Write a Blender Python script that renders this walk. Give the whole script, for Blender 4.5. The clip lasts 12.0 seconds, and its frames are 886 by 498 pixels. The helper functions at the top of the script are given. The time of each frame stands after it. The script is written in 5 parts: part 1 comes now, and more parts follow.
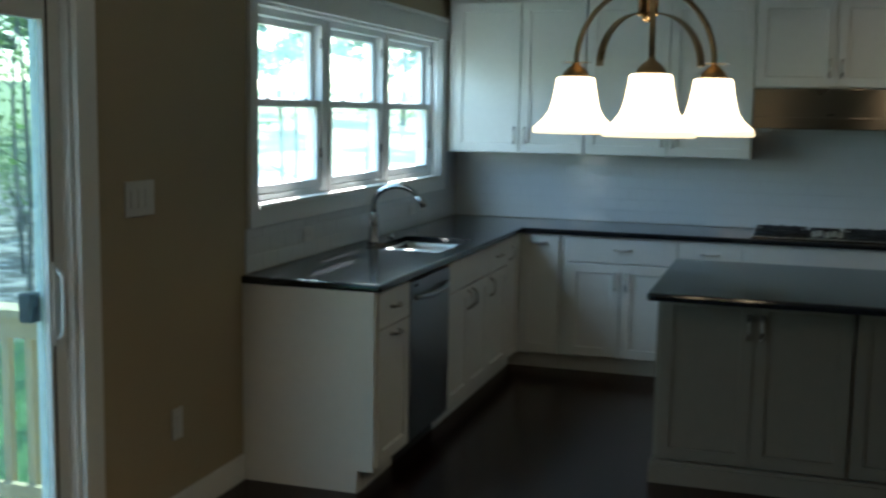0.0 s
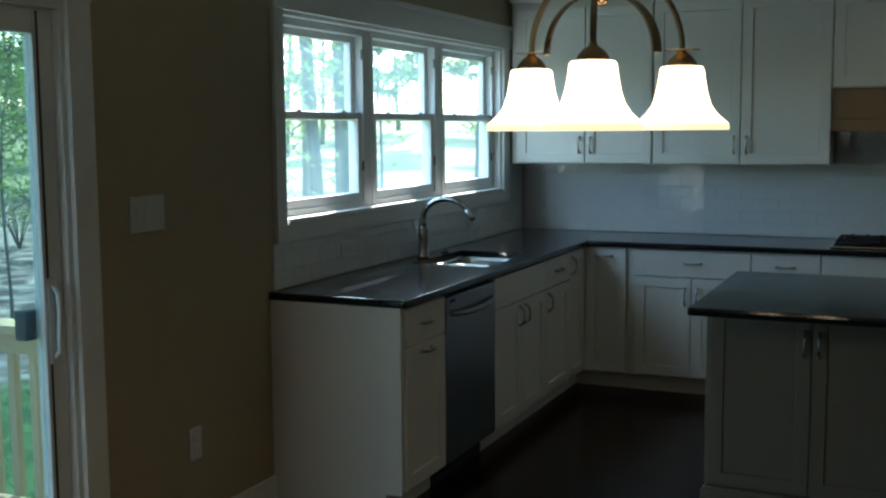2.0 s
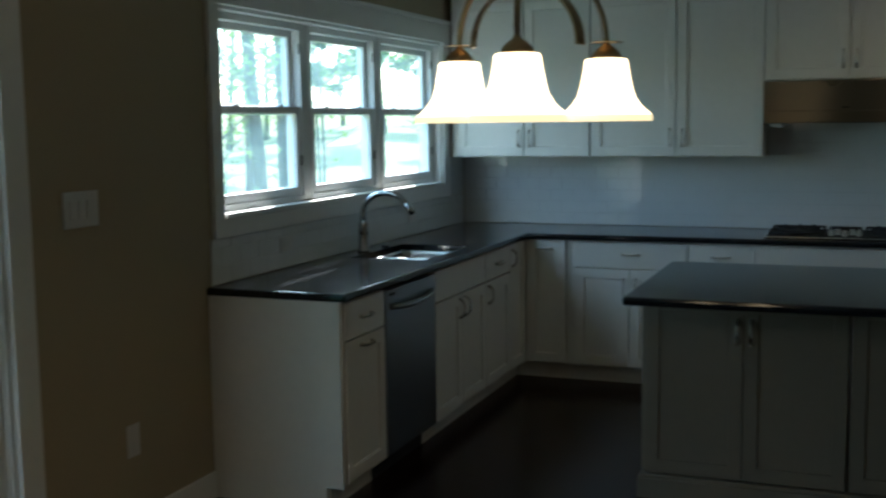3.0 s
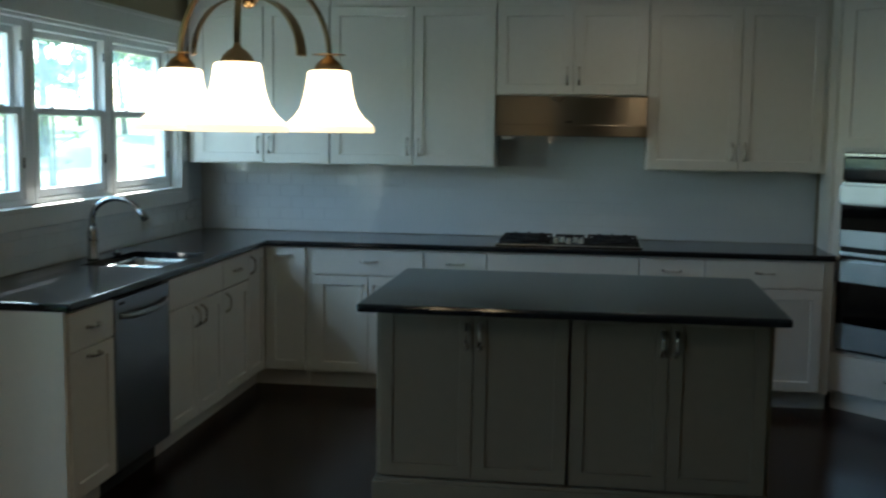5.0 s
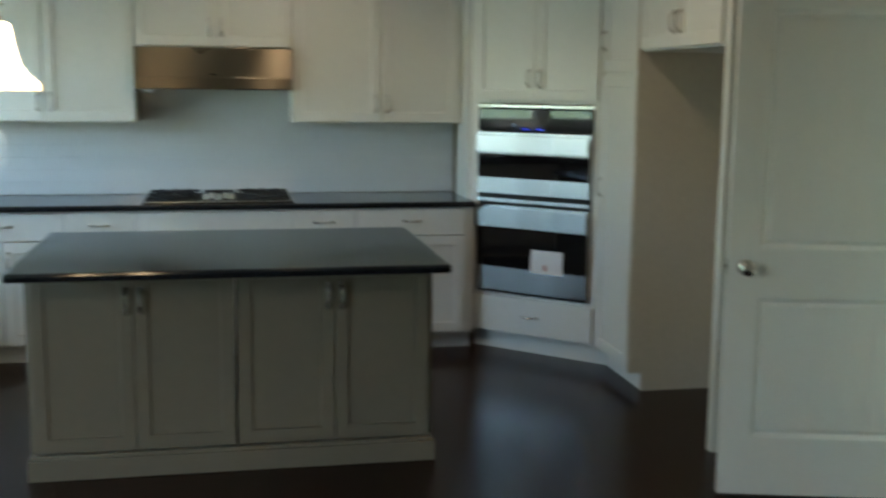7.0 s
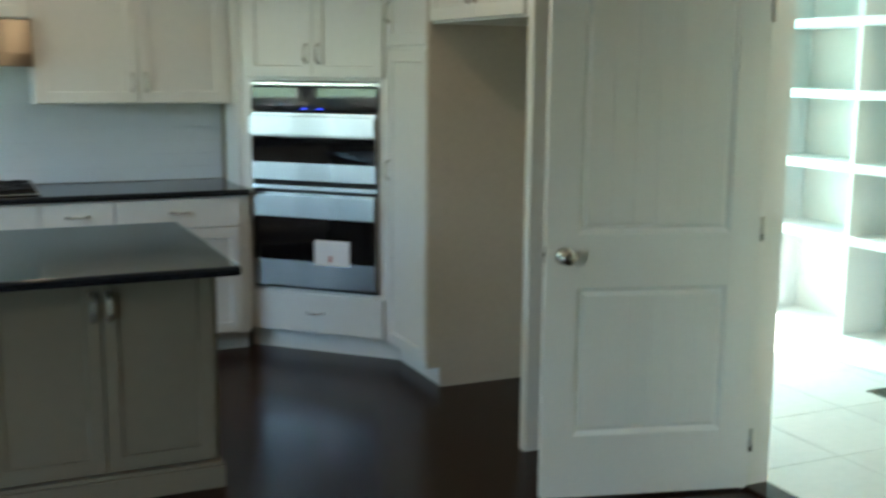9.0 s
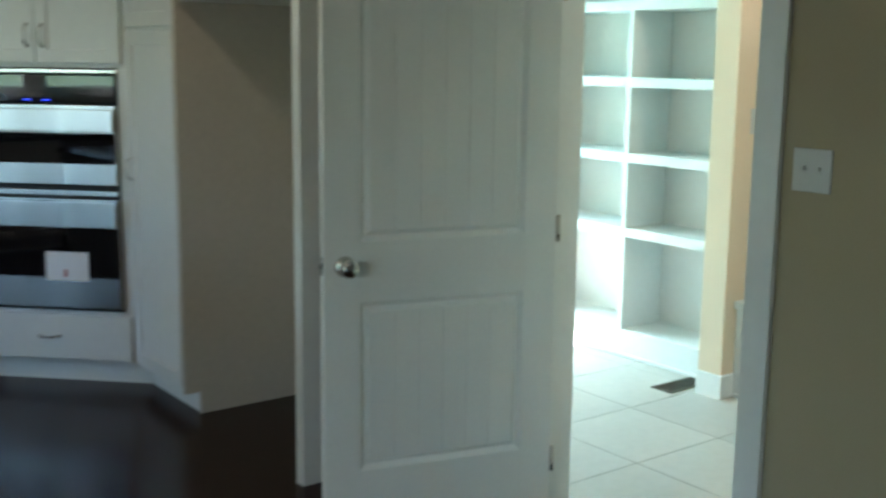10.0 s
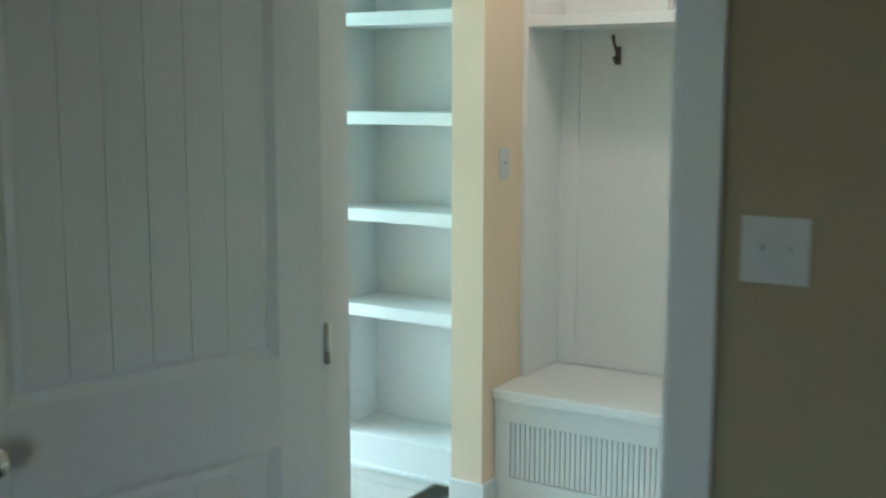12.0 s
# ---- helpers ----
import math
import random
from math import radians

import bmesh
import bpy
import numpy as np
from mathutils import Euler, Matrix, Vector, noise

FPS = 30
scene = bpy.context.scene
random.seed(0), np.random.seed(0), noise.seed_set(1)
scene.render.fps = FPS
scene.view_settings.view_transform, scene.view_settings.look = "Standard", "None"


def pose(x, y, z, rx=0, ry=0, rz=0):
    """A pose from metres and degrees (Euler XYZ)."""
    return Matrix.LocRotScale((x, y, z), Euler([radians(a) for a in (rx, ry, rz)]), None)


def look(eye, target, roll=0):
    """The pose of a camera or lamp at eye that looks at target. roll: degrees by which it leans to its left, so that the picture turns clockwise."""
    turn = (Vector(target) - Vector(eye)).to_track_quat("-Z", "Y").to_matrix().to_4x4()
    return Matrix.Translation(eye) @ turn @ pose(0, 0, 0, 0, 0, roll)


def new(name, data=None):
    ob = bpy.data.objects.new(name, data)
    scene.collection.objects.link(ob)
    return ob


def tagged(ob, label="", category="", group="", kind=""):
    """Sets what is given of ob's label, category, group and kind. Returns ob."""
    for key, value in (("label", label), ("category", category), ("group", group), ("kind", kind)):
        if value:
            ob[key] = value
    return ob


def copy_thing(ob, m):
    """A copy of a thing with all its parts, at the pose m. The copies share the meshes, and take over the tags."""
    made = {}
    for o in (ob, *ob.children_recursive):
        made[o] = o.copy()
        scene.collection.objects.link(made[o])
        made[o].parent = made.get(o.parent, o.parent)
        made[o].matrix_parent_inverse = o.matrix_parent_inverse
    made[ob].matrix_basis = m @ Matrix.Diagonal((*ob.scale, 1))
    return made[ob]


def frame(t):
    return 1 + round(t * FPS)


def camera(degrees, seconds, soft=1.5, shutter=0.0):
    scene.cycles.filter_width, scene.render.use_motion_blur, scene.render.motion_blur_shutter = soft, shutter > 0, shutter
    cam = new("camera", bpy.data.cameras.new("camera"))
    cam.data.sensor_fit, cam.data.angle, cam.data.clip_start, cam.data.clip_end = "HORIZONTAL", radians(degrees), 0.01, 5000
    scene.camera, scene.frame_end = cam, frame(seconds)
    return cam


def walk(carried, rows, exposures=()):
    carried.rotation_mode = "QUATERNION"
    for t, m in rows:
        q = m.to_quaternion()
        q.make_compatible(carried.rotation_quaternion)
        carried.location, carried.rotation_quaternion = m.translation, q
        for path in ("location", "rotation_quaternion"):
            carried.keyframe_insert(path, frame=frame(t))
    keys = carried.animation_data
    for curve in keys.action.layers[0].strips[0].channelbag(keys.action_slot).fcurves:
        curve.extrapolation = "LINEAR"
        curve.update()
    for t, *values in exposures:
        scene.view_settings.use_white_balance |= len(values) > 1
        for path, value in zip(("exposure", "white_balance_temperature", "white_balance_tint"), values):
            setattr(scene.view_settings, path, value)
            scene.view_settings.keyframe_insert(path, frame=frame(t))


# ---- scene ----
cam = camera(44.2, 12.0, soft=2.3, shutter=0.8)
PATH = [
    (0, (2.247, -7.373, 1.64), (1.649, -5.481, 1.389), 1.0),
    (0.5, (2.319, -7.234, 1.638), (1.576, -5.393, 1.402), -0.5),
    (1, (2.459, -7.114, 1.627), (1.627, -5.304, 1.442), 1.2),
    (1.5, (2.522, -7.058, 1.614), (1.703, -5.246, 1.402), 0.3),
    (2, (2.547, -7.049, 1.599), (1.736, -5.235, 1.38), -0.4),
    (2.5, (2.567, -7.052, 1.6), (1.792, -5.224, 1.36), 0.1),
    (3, (2.589, -7.058, 1.593), (1.868, -5.207, 1.364), -0.7),
    (3.5, (2.613, -7.07, 1.598), (2.038, -5.17, 1.357), 0.0),
    (5.5, (2.65, -7.065, 1.605), (2.469, -5.085, 1.39), 0.8),
    (6, (2.652, -7.066, 1.61), (2.616, -5.078, 1.392), 1.1),
    (6.5, (2.591, -7.06, 1.615), (2.765, -5.083, 1.367), 1.0),
    (7, (2.516, -7.035, 1.614), (2.906, -5.096, 1.315), 0.6),
    (9, (2.497, -6.514, 1.594), (3.312, -4.718, 1.262), 0.5),
    (9.5, (2.579, -6.264, 1.573), (3.614, -4.575, 1.3), 1.1),
    (10, (2.692, -6.025, 1.572), (3.891, -4.463, 1.226), 0.7),
    (10.5, (2.865, -5.754, 1.569), (4.158, -4.247, 1.328), 0.7),
    (11, (3.022, -5.426, 1.549), (4.427, -4.029, 1.277), 2.5),
    (11.5, (3.156, -5.123, 1.569), (4.769, -3.981, 1.262), 0.4),
    (12, (3.358, -4.834, 1.55), (5.039, -3.788, 1.27), 0.1),
]
EXPOSURES = [(0, 3.22, 5950, 8), (0.5, 3.31, 6000, 8), (1.0, 3.04, 5950, 8), (1.5, 2.88, 6000, 8), (2.5, 2.68, 5950, 8), (3.5, 2.88, 6050, 8), (5.5, 3.4, 6200, 9), (6.0, 3.78, 6500, 10), (6.5, 4.08, 6600, 11), (7.0, 4.42, 6550, 11), (9.0, 4.7, 6300, 10), (10, 4.35, 6000, 11), (11, 4.05, 5850, 13), (12, 3.95, 5800, 15)]
walk(cam, [(t, look(eye, target, roll)) for t, eye, target, roll in PATH], EXPOSURES)

# ---- daylight ----
SUN_AZ, SUN_EL = -0.33, 0.70          # from +y, a little towards -x
world = bpy.data.worlds.new("sky")
scene.world = world
world.use_nodes = True
wn = world.node_tree
wn.nodes.clear()
sky = wn.nodes.new("ShaderNodeTexSky")
sky.sky_type = "NISHITA"
sky.sun_disc = False
sky.sun_elevation, sky.sun_rotation = SUN_EL, SUN_AZ
sky.air_density, sky.dust_density, sky.ozone_density = 1.0, 1.2, 1.8
bg = wn.nodes.new("ShaderNodeBackground")
bg.inputs["Strength"].default_value = 0.15
wo = wn.nodes.new("ShaderNodeOutputWorld")
wn.links.new(sky.outputs[0], bg.inputs[0])
wn.links.new(bg.outputs[0], wo.inputs[0])
sun = new("sun", bpy.data.lights.new("sun", "SUN"))
sun.data.energy, sun.data.angle, sun.data.color = 2.3, radians(0.5), (1.0, 0.95, 0.86)
sun_from = Vector((math.sin(SUN_AZ) * math.cos(SUN_EL), math.cos(SUN_AZ) * math.cos(SUN_EL), math.sin(SUN_EL)))
sun.matrix_world = look(sun_from * 60, (0, 0, 0))


# ---- materials ----
def nodes_of(name):
    m = bpy.data.materials.new(name)
    m.use_nodes = True
    return m, m.node_tree, m.node_tree.nodes["Principled BSDF"]


def mat(name, base, rough=0.5, metal=0.0, fine=60.0, coarse=2.5, vary=0.12, bump=0.05, spec=0.5, stretch=(1, 1, 1), rough_vary=0.1, piece=0.0, brushed=0.0):
    """A surface with grain and broad variation, in object space at real size."""
    m, tree, bsdf = nodes_of(name)
    link, add = tree.links.new, tree.nodes.new
    co = add("ShaderNodeNewGeometry")
    mp = add("ShaderNodeMapping")
    mp.inputs["Scale"].default_value = stretch
    link(co.outputs["Position"], mp.inputs["Vector"])
    n1, n2 = add("ShaderNodeTexNoise"), add("ShaderNodeTexNoise")
    n1.inputs["Scale"].default_value, n1.inputs["Detail"].default_value = fine, 3
    n2.inputs["Scale"].default_value, n2.inputs["Detail"].default_value = coarse, 4
    link(mp.outputs[0], n1.inputs["Vector"])
    link(co.outputs["Position"], n2.inputs["Vector"])
    mix = add("ShaderNodeMath")
    mix.operation = "MULTIPLY_ADD"
    link(n1.outputs["Fac"], mix.inputs[0])
    mix.inputs[1].default_value = 0.5
    half = add("ShaderNodeMath")
    half.operation = "MULTIPLY"
    link(n2.outputs["Fac"], half.inputs[0])
    half.inputs[1].default_value = 0.5
    link(half.outputs[0], mix.inputs[2])
    val = mix.outputs[0]
    if piece:
        info = add("ShaderNodeObjectInfo")
        pm = add("ShaderNodeMath")
        pm.operation = "MULTIPLY_ADD"
        link(info.outputs["Random"], pm.inputs[0])
        pm.inputs[1].default_value = piece
        link(val, pm.inputs[2])
        off = add("ShaderNodeMath")
        off.operation = "SUBTRACT"
        link(pm.outputs[0], off.inputs[0])
        off.inputs[1].default_value = piece / 2
        val = off.outputs[0]
    ramp = add("ShaderNodeMapRange")
    ramp.inputs["From Min"].default_value, ramp.inputs["From Max"].default_value = 0.3, 0.7
    ramp.inputs["To Min"].default_value, ramp.inputs["To Max"].default_value = 1 - vary, 1 + vary
    link(val, ramp.inputs["Value"])
    col = add("ShaderNodeMix")
    col.data_type, col.blend_type = "RGBA", "MULTIPLY"
    col.inputs["Factor"].default_value = 1.0
    col.inputs["A"].default_value = (*base, 1)
    link(ramp.outputs[0], col.inputs["B"])
    link(col.outputs["Result"], bsdf.inputs["Base Color"])
    rr = add("ShaderNodeMapRange")
    rr.inputs["From Min"].default_value, rr.inputs["From Max"].default_value = 0.3, 0.7
    rr.inputs["To Min"].default_value, rr.inputs["To Max"].default_value = max(0.02, rough - rough_vary * rough), min(1, rough + rough_vary * rough)
    link(n2.outputs["Fac"], rr.inputs["Value"])
    link(rr.outputs[0], bsdf.inputs["Roughness"])
    bsdf.inputs["Metallic"].default_value = metal
    bsdf.inputs["Specular IOR Level"].default_value = spec
    if brushed:
        tg = add("ShaderNodeTangent")
        tg.direction_type, tg.axis = "RADIAL", "Z"
        link(tg.outputs[0], bsdf.inputs["Tangent"])
        bsdf.inputs["Anisotropic"].default_value = brushed
        bsdf.inputs["Anisotropic Rotation"].default_value = 0.25
    if bump:
        bp = add("ShaderNodeBump")
        bp.inputs["Strength"].default_value, bp.inputs["Distance"].default_value = bump, 0.004
        link(n1.outputs["Fac"], bp.inputs["Height"])
        link(bp.outputs[0], bsdf.inputs["Normal"])
    return m


def wood_floor_mat():
    """Dark stained boards running along y: colour changes per board, fine grain and hairline joints."""
    m, tree, bsdf = nodes_of("dark_floor_boards")
    link, add = tree.links.new, tree.nodes.new
    co = add("ShaderNodeNewGeometry")
    mp = add("ShaderNodeMapping")
    mp.inputs["Rotation"].default_value = (0, 0, radians(90))
    link(co.outputs["Position"], mp.inputs["Vector"])
    br = add("ShaderNodeTexBrick")
    br.inputs["Scale"].default_value = 1.0
    br.inputs["Brick Width"].default_value, br.inputs["Row Height"].default_value = 1.1, 0.083
    br.inputs["Mortar Size"].default_value, br.inputs["Mortar Smooth"].default_value = 0.0012, 0.3
    br.inputs["Color1"].default_value, br.inputs["Color2"].default_value = (0.011, 0.0040, 0.0028, 1), (0.019, 0.0075, 0.005, 1)
    br.inputs["Mortar"].default_value = (0.008, 0.004, 0.003, 1)
    br.offset = 0.37
    link(mp.outputs[0], br.inputs["Vector"])
    gr = add("ShaderNodeTexNoise")
    gm = add("ShaderNodeMapping")
    gm.inputs["Scale"].default_value = (40, 2.5, 10)
    link(co.outputs["Position"], gm.inputs["Vector"])
    link(gm.outputs[0], gr.inputs["Vector"])
    gr.inputs["Scale"].default_value, gr.inputs["Detail"].default_value = 2.0, 6
    rg = add("ShaderNodeMapRange")
    rg.inputs["To Min"].default_value, rg.inputs["To Max"].default_value = 0.6, 1.4
    link(gr.outputs["Fac"], rg.inputs["Value"])
    mx = add("ShaderNodeMix")
    mx.data_type, mx.blend_type = "RGBA", "MULTIPLY"
    mx.inputs["Factor"].default_value = 1
    link(br.outputs["Color"], mx.inputs["A"])
    link(rg.outputs[0], mx.inputs["B"])
    link(mx.outputs["Result"], bsdf.inputs["Base Color"])
    bsdf.inputs["Roughness"].default_value = 0.24
    bsdf.inputs["Specular IOR Level"].default_value = 0.16
    bp = add("ShaderNodeBump")
    bp.inputs["Strength"].default_value, bp.inputs["Distance"].default_value = 0.15, 0.002
    link(gr.outputs["Fac"], bp.inputs["Height"])
    b2 = add("ShaderNodeBump")
    b2.invert = True
    b2.inputs["Strength"].default_value, b2.inputs["Distance"].default_value = 0.4, 0.002
    link(br.outputs["Fac"], b2.inputs["Height"])
    link(bp.outputs[0], b2.inputs["Normal"])
    link(b2.outputs[0], bsdf.inputs["Normal"])
    return m


def glow_mat(name, colour, strength, base=(0.8, 0.8, 0.8)):
    m, tree, bsdf = nodes_of(name)
    bsdf.inputs["Base Color"].default_value = (*base, 1)
    bsdf.inputs["Roughness"].default_value = 0.35
    bsdf.inputs["Emission Color"].default_value = (*colour, 1)
    bsdf.inputs["Emission Strength"].default_value = strength
    return m


def pane_mat(name, tint, glare_veil):
    """Sheet glass with a pale veil that imitates glare: it lets light straight through and mirrors a little."""
    m = bpy.data.materials.new(name)
    m.use_nodes = True
    tree = m.node_tree
    tree.nodes.clear()
    tr, gl, fr = tree.nodes.new("ShaderNodeBsdfTransparent"), tree.nodes.new("ShaderNodeBsdfGlossy"), tree.nodes.new("ShaderNodeLayerWeight")
    pw = tree.nodes.new("ShaderNodeMath")
    pw.operation = "POWER"
    pw.inputs[1].default_value = 5.0
    ad = tree.nodes.new("ShaderNodeMath")
    ad.operation = "MULTIPLY_ADD"
    ad.inputs[1].default_value, ad.inputs[2].default_value = 0.9, 0.04
    tr.inputs["Color"].default_value = (*tint, 1)
    gl.inputs["Roughness"].default_value = 0.01
    fr.inputs["Blend"].default_value = 0.5
    mx, out = tree.nodes.new("ShaderNodeMixShader"), tree.nodes.new("ShaderNodeOutputMaterial")
    tree.links.new(fr.outputs["Facing"], pw.inputs[0])
    tree.links.new(pw.outputs[0], ad.inputs[0])
    tree.links.new(ad.outputs[0], mx.inputs[0])
    # window glare, put in as a thin pale cyan translucent layer
    du, dm = tree.nodes.new("ShaderNodeBsdfTranslucent"), tree.nodes.new("ShaderNodeMixShader")
    du.inputs["Color"].default_value = (0.62, 0.92, 0.95, 1)
    dm.inputs[0].default_value = glare_veil
    tree.links.new(tr.outputs[0], dm.inputs[1])
    tree.links.new(du.outputs[0], dm.inputs[2])
    tree.links.new(dm.outputs[0], mx.inputs[1])
    tree.links.new(gl.outputs[0], mx.inputs[2])
    tree.links.new(mx.outputs[0], out.inputs[0])
    return m


def ground_mat():
    """Mown lawn near the house, then grey-brown leaf litter with shadow streaks in its colour, then a pale meadow far
    off.
    """
    m, tree, bsdf = nodes_of("lawn_and_shaded_litter")
    link, add = tree.links.new, tree.nodes.new
    co = add("ShaderNodeNewGeometry")
    n1, n2, n3 = (add("ShaderNodeTexNoise") for _ in range(3))
    for n, s, d in ((n1, 9.0, 6), (n2, 0.35, 3), (n3, 2.2, 6)):
        n.inputs["Scale"].default_value, n.inputs["Detail"].default_value = s, d
        link(co.outputs["Position"], n.inputs["Vector"])
    sep = add("ShaderNodeSeparateXYZ")
    link(co.outputs["Position"], sep.inputs[0])
    # the lawn's edge lies along a wavering line about four metres from the house
    wav = add("ShaderNodeMath")
    wav.operation = "MULTIPLY_ADD"
    link(n2.outputs["Fac"], wav.inputs[0])
    wav.inputs[1].default_value = 3.0
    link(sep.outputs["X"], wav.inputs[2])
    edge = add("ShaderNodeMapRange")
    edge.inputs["From Min"].default_value, edge.inputs["From Max"].default_value = -4.0, -3.5
    link(wav.outputs[0], edge.inputs["Value"])
    lawn, litter = add("ShaderNodeValToRGB"), add("ShaderNodeValToRGB")
    lawn.color_ramp.elements[0].color, lawn.color_ramp.elements[1].color = (0.03, 0.10, 0.015, 1), (0.10, 0.24, 0.05, 1)
    # litter's dark end and steep ramp paint tree-shadow streaks into its colour
    litter.color_ramp.elements[0].color, litter.color_ramp.elements[1].color = (0.04, 0.034, 0.03, 1), (0.40, 0.36, 0.33, 1)
    litter.color_ramp.elements[0].position, litter.color_ramp.elements[1].position = 0.42, 0.60
    link(n1.outputs["Fac"], lawn.inputs[0])
    link(n3.outputs["Fac"], litter.inputs[0])
    mx = add("ShaderNodeMix")
    mx.data_type = "RGBA"
    link(edge.outputs[0], mx.inputs["Factor"])
    link(litter.outputs[0], mx.inputs["A"])
    link(lawn.outputs[0], mx.inputs["B"])
    far = add("ShaderNodeVectorMath")
    far.operation = "LENGTH"
    link(co.outputs["Position"], far.inputs[0])
    gone = add("ShaderNodeMapRange")
    gone.inputs["From Min"].default_value, gone.inputs["From Max"].default_value = 33.0, 37.0
    link(far.outputs["Value"], gone.inputs["Value"])
    mead = add("ShaderNodeValToRGB")
    mead.color_ramp.elements[0].color, mead.color_ramp.elements[1].color = (0.16, 0.22, 0.07, 1), (0.34, 0.36, 0.15, 1)
    link(n2.outputs["Fac"], mead.inputs[0])
    m2 = add("ShaderNodeMix")
    m2.data_type = "RGBA"
    link(gone.outputs[0], m2.inputs["Factor"])
    link(mx.outputs["Result"], m2.inputs["A"])
    link(mead.outputs[0], m2.inputs["B"])
    link(m2.outputs["Result"], bsdf.inputs["Base Color"])
    bsdf.inputs["Roughness"].default_value = 0.9
    bp = add("ShaderNodeBump")
    bp.inputs["Strength"].default_value, bp.inputs["Distance"].default_value = 0.8, 0.05
    link(n1.outputs["Fac"], bp.inputs["Height"])
    link(bp.outputs[0], bsdf.inputs["Normal"])
    return m


def leaf_mat(name, base):
    """Leaves, each a little different in tone, that let some light through."""
    m, tree, bsdf = nodes_of(name)
    link, add = tree.links.new, tree.nodes.new
    geo = add("ShaderNodeNewGeometry")
    rg = add("ShaderNodeMapRange")
    rg.inputs["To Min"].default_value, rg.inputs["To Max"].default_value = 0.55, 1.5
    link(geo.outputs["Random Per Island"], rg.inputs["Value"])
    mx = add("ShaderNodeMix")
    mx.data_type, mx.blend_type = "RGBA", "MULTIPLY"
    mx.inputs["Factor"].default_value = 1
    mx.inputs["A"].default_value = (*base, 1)
    link(rg.outputs[0], mx.inputs["B"])
    link(mx.outputs["Result"], bsdf.inputs["Base Color"])
    bsdf.inputs["Roughness"].default_value = 0.55
    tr = add("ShaderNodeBsdfTranslucent")
    link(mx.outputs["Result"], tr.inputs["Color"])
    ms = add("ShaderNodeMixShader")
    ms.inputs[0].default_value = 0.45
    link(bsdf.outputs[0], ms.inputs[1])
    link(tr.outputs[0], ms.inputs[2])
    link(ms.outputs[0], tree.nodes["Material Output"].inputs[0])
    return m


WHITE = mat("white_cabinet_paint", (0.74, 0.73, 0.70), 0.38, fine=25, coarse=1.5, vary=0.03, bump=0.02)
TRIM = mat("white_trim_paint", (0.78, 0.78, 0.77), 0.35, fine=30, coarse=1.2, vary=0.03, bump=0.02)
DOORWHITE = mat("white_door_paint", (0.80, 0.785, 0.765), 0.42, fine=80, coarse=1.2, vary=0.03, bump=0.03)
ISLAND = mat("grey_island_paint", (0.19, 0.167, 0.132), 0.42, fine=25, coarse=1.5, vary=0.05, bump=0.02)
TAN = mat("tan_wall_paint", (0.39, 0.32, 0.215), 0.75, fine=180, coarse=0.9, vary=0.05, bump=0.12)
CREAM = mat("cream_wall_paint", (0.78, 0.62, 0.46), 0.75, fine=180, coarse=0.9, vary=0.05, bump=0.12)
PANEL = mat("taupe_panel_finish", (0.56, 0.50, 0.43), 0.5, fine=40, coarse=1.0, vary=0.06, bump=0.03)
CEIL = mat("flat_ceiling_paint", (0.78, 0.77, 0.74), 0.9, fine=150, coarse=0.8, vary=0.03, bump=0.1)
GRANITE = mat("charcoal_granite", (0.010, 0.012, 0.0155), 0.11, fine=420, coarse=60, vary=0.45, bump=0.0, rough_vary=0.2)
FLOOR = wood_floor_mat()
TILE = mat("white_glazed_tile", (0.70, 0.72, 0.73), 0.06, fine=14, coarse=3, vary=0.02, bump=0.03, piece=0.10)
GROUT = mat("pale_grout", (0.70, 0.715, 0.72), 0.85, fine=300, coarse=5, vary=0.08, bump=0.15)
STEEL = mat("brushed_steel", (0.60, 0.60, 0.59), 0.18, 1.0, fine=90, coarse=3, vary=0.06, bump=0.02, stretch=(0.6, 0.6, 30))
SINKSTEEL = mat("satin_sink_steel", (0.34, 0.36, 0.37), 0.26, 1.0, fine=90, coarse=4, vary=0.08, bump=0.02, stretch=(0.6, 20, 1))
HOODSTEEL = mat("brushed_hood_steel", (0.33, 0.285, 0.225), 0.30, 1.0, fine=90, coarse=3, vary=0.05, bump=0.0, stretch=(0.5, 30, 30), brushed=1.0)
OVENSTEEL = mat("brushed_oven_steel", (0.42, 0.425, 0.425), 0.24, 1.0, fine=7, coarse=3, vary=0.16, bump=0.6, stretch=(1, 1, 0.03), brushed=0.8)
DWSTEEL = mat("grey_appliance_steel", (0.32, 0.33, 0.35), 0.34, 1.0, fine=90, coarse=3, vary=0.06, bump=0.02, stretch=(25, 25, 0.6))
CHROME = mat("satin_chrome", (0.38, 0.39, 0.40), 0.16, 1.0, fine=120, coarse=10, vary=0.05, bump=0.01)
NICKEL = mat("brushed_nickel", (0.56, 0.53, 0.49), 0.28, 1.0, fine=120, coarse=10, vary=0.05, bump=0.02)
BRASS = mat("antique_brass", (0.34, 0.25, 0.145), 0.30, 1.0, fine=90, coarse=12, vary=0.15, bump=0.02)
IRON = mat("black_cast_iron", (0.008, 0.008, 0.009), 0.7, fine=250, coarse=15, vary=0.2, bump=0.2)
BLACKGLASS = mat("black_oven_glass", (0.004, 0.004, 0.005), 0.04, fine=30, coarse=2, vary=0.1, bump=0.0, spec=0.6)
DARK = mat("dark_gap", (0.02, 0.02, 0.02), 0.8, fine=60, coarse=5, vary=0.2, bump=0.05)
PLASTIC = mat("white_switch_plastic", (0.62, 0.61, 0.60), 0.32, fine=60, coarse=8, vary=0.02, bump=0.01)
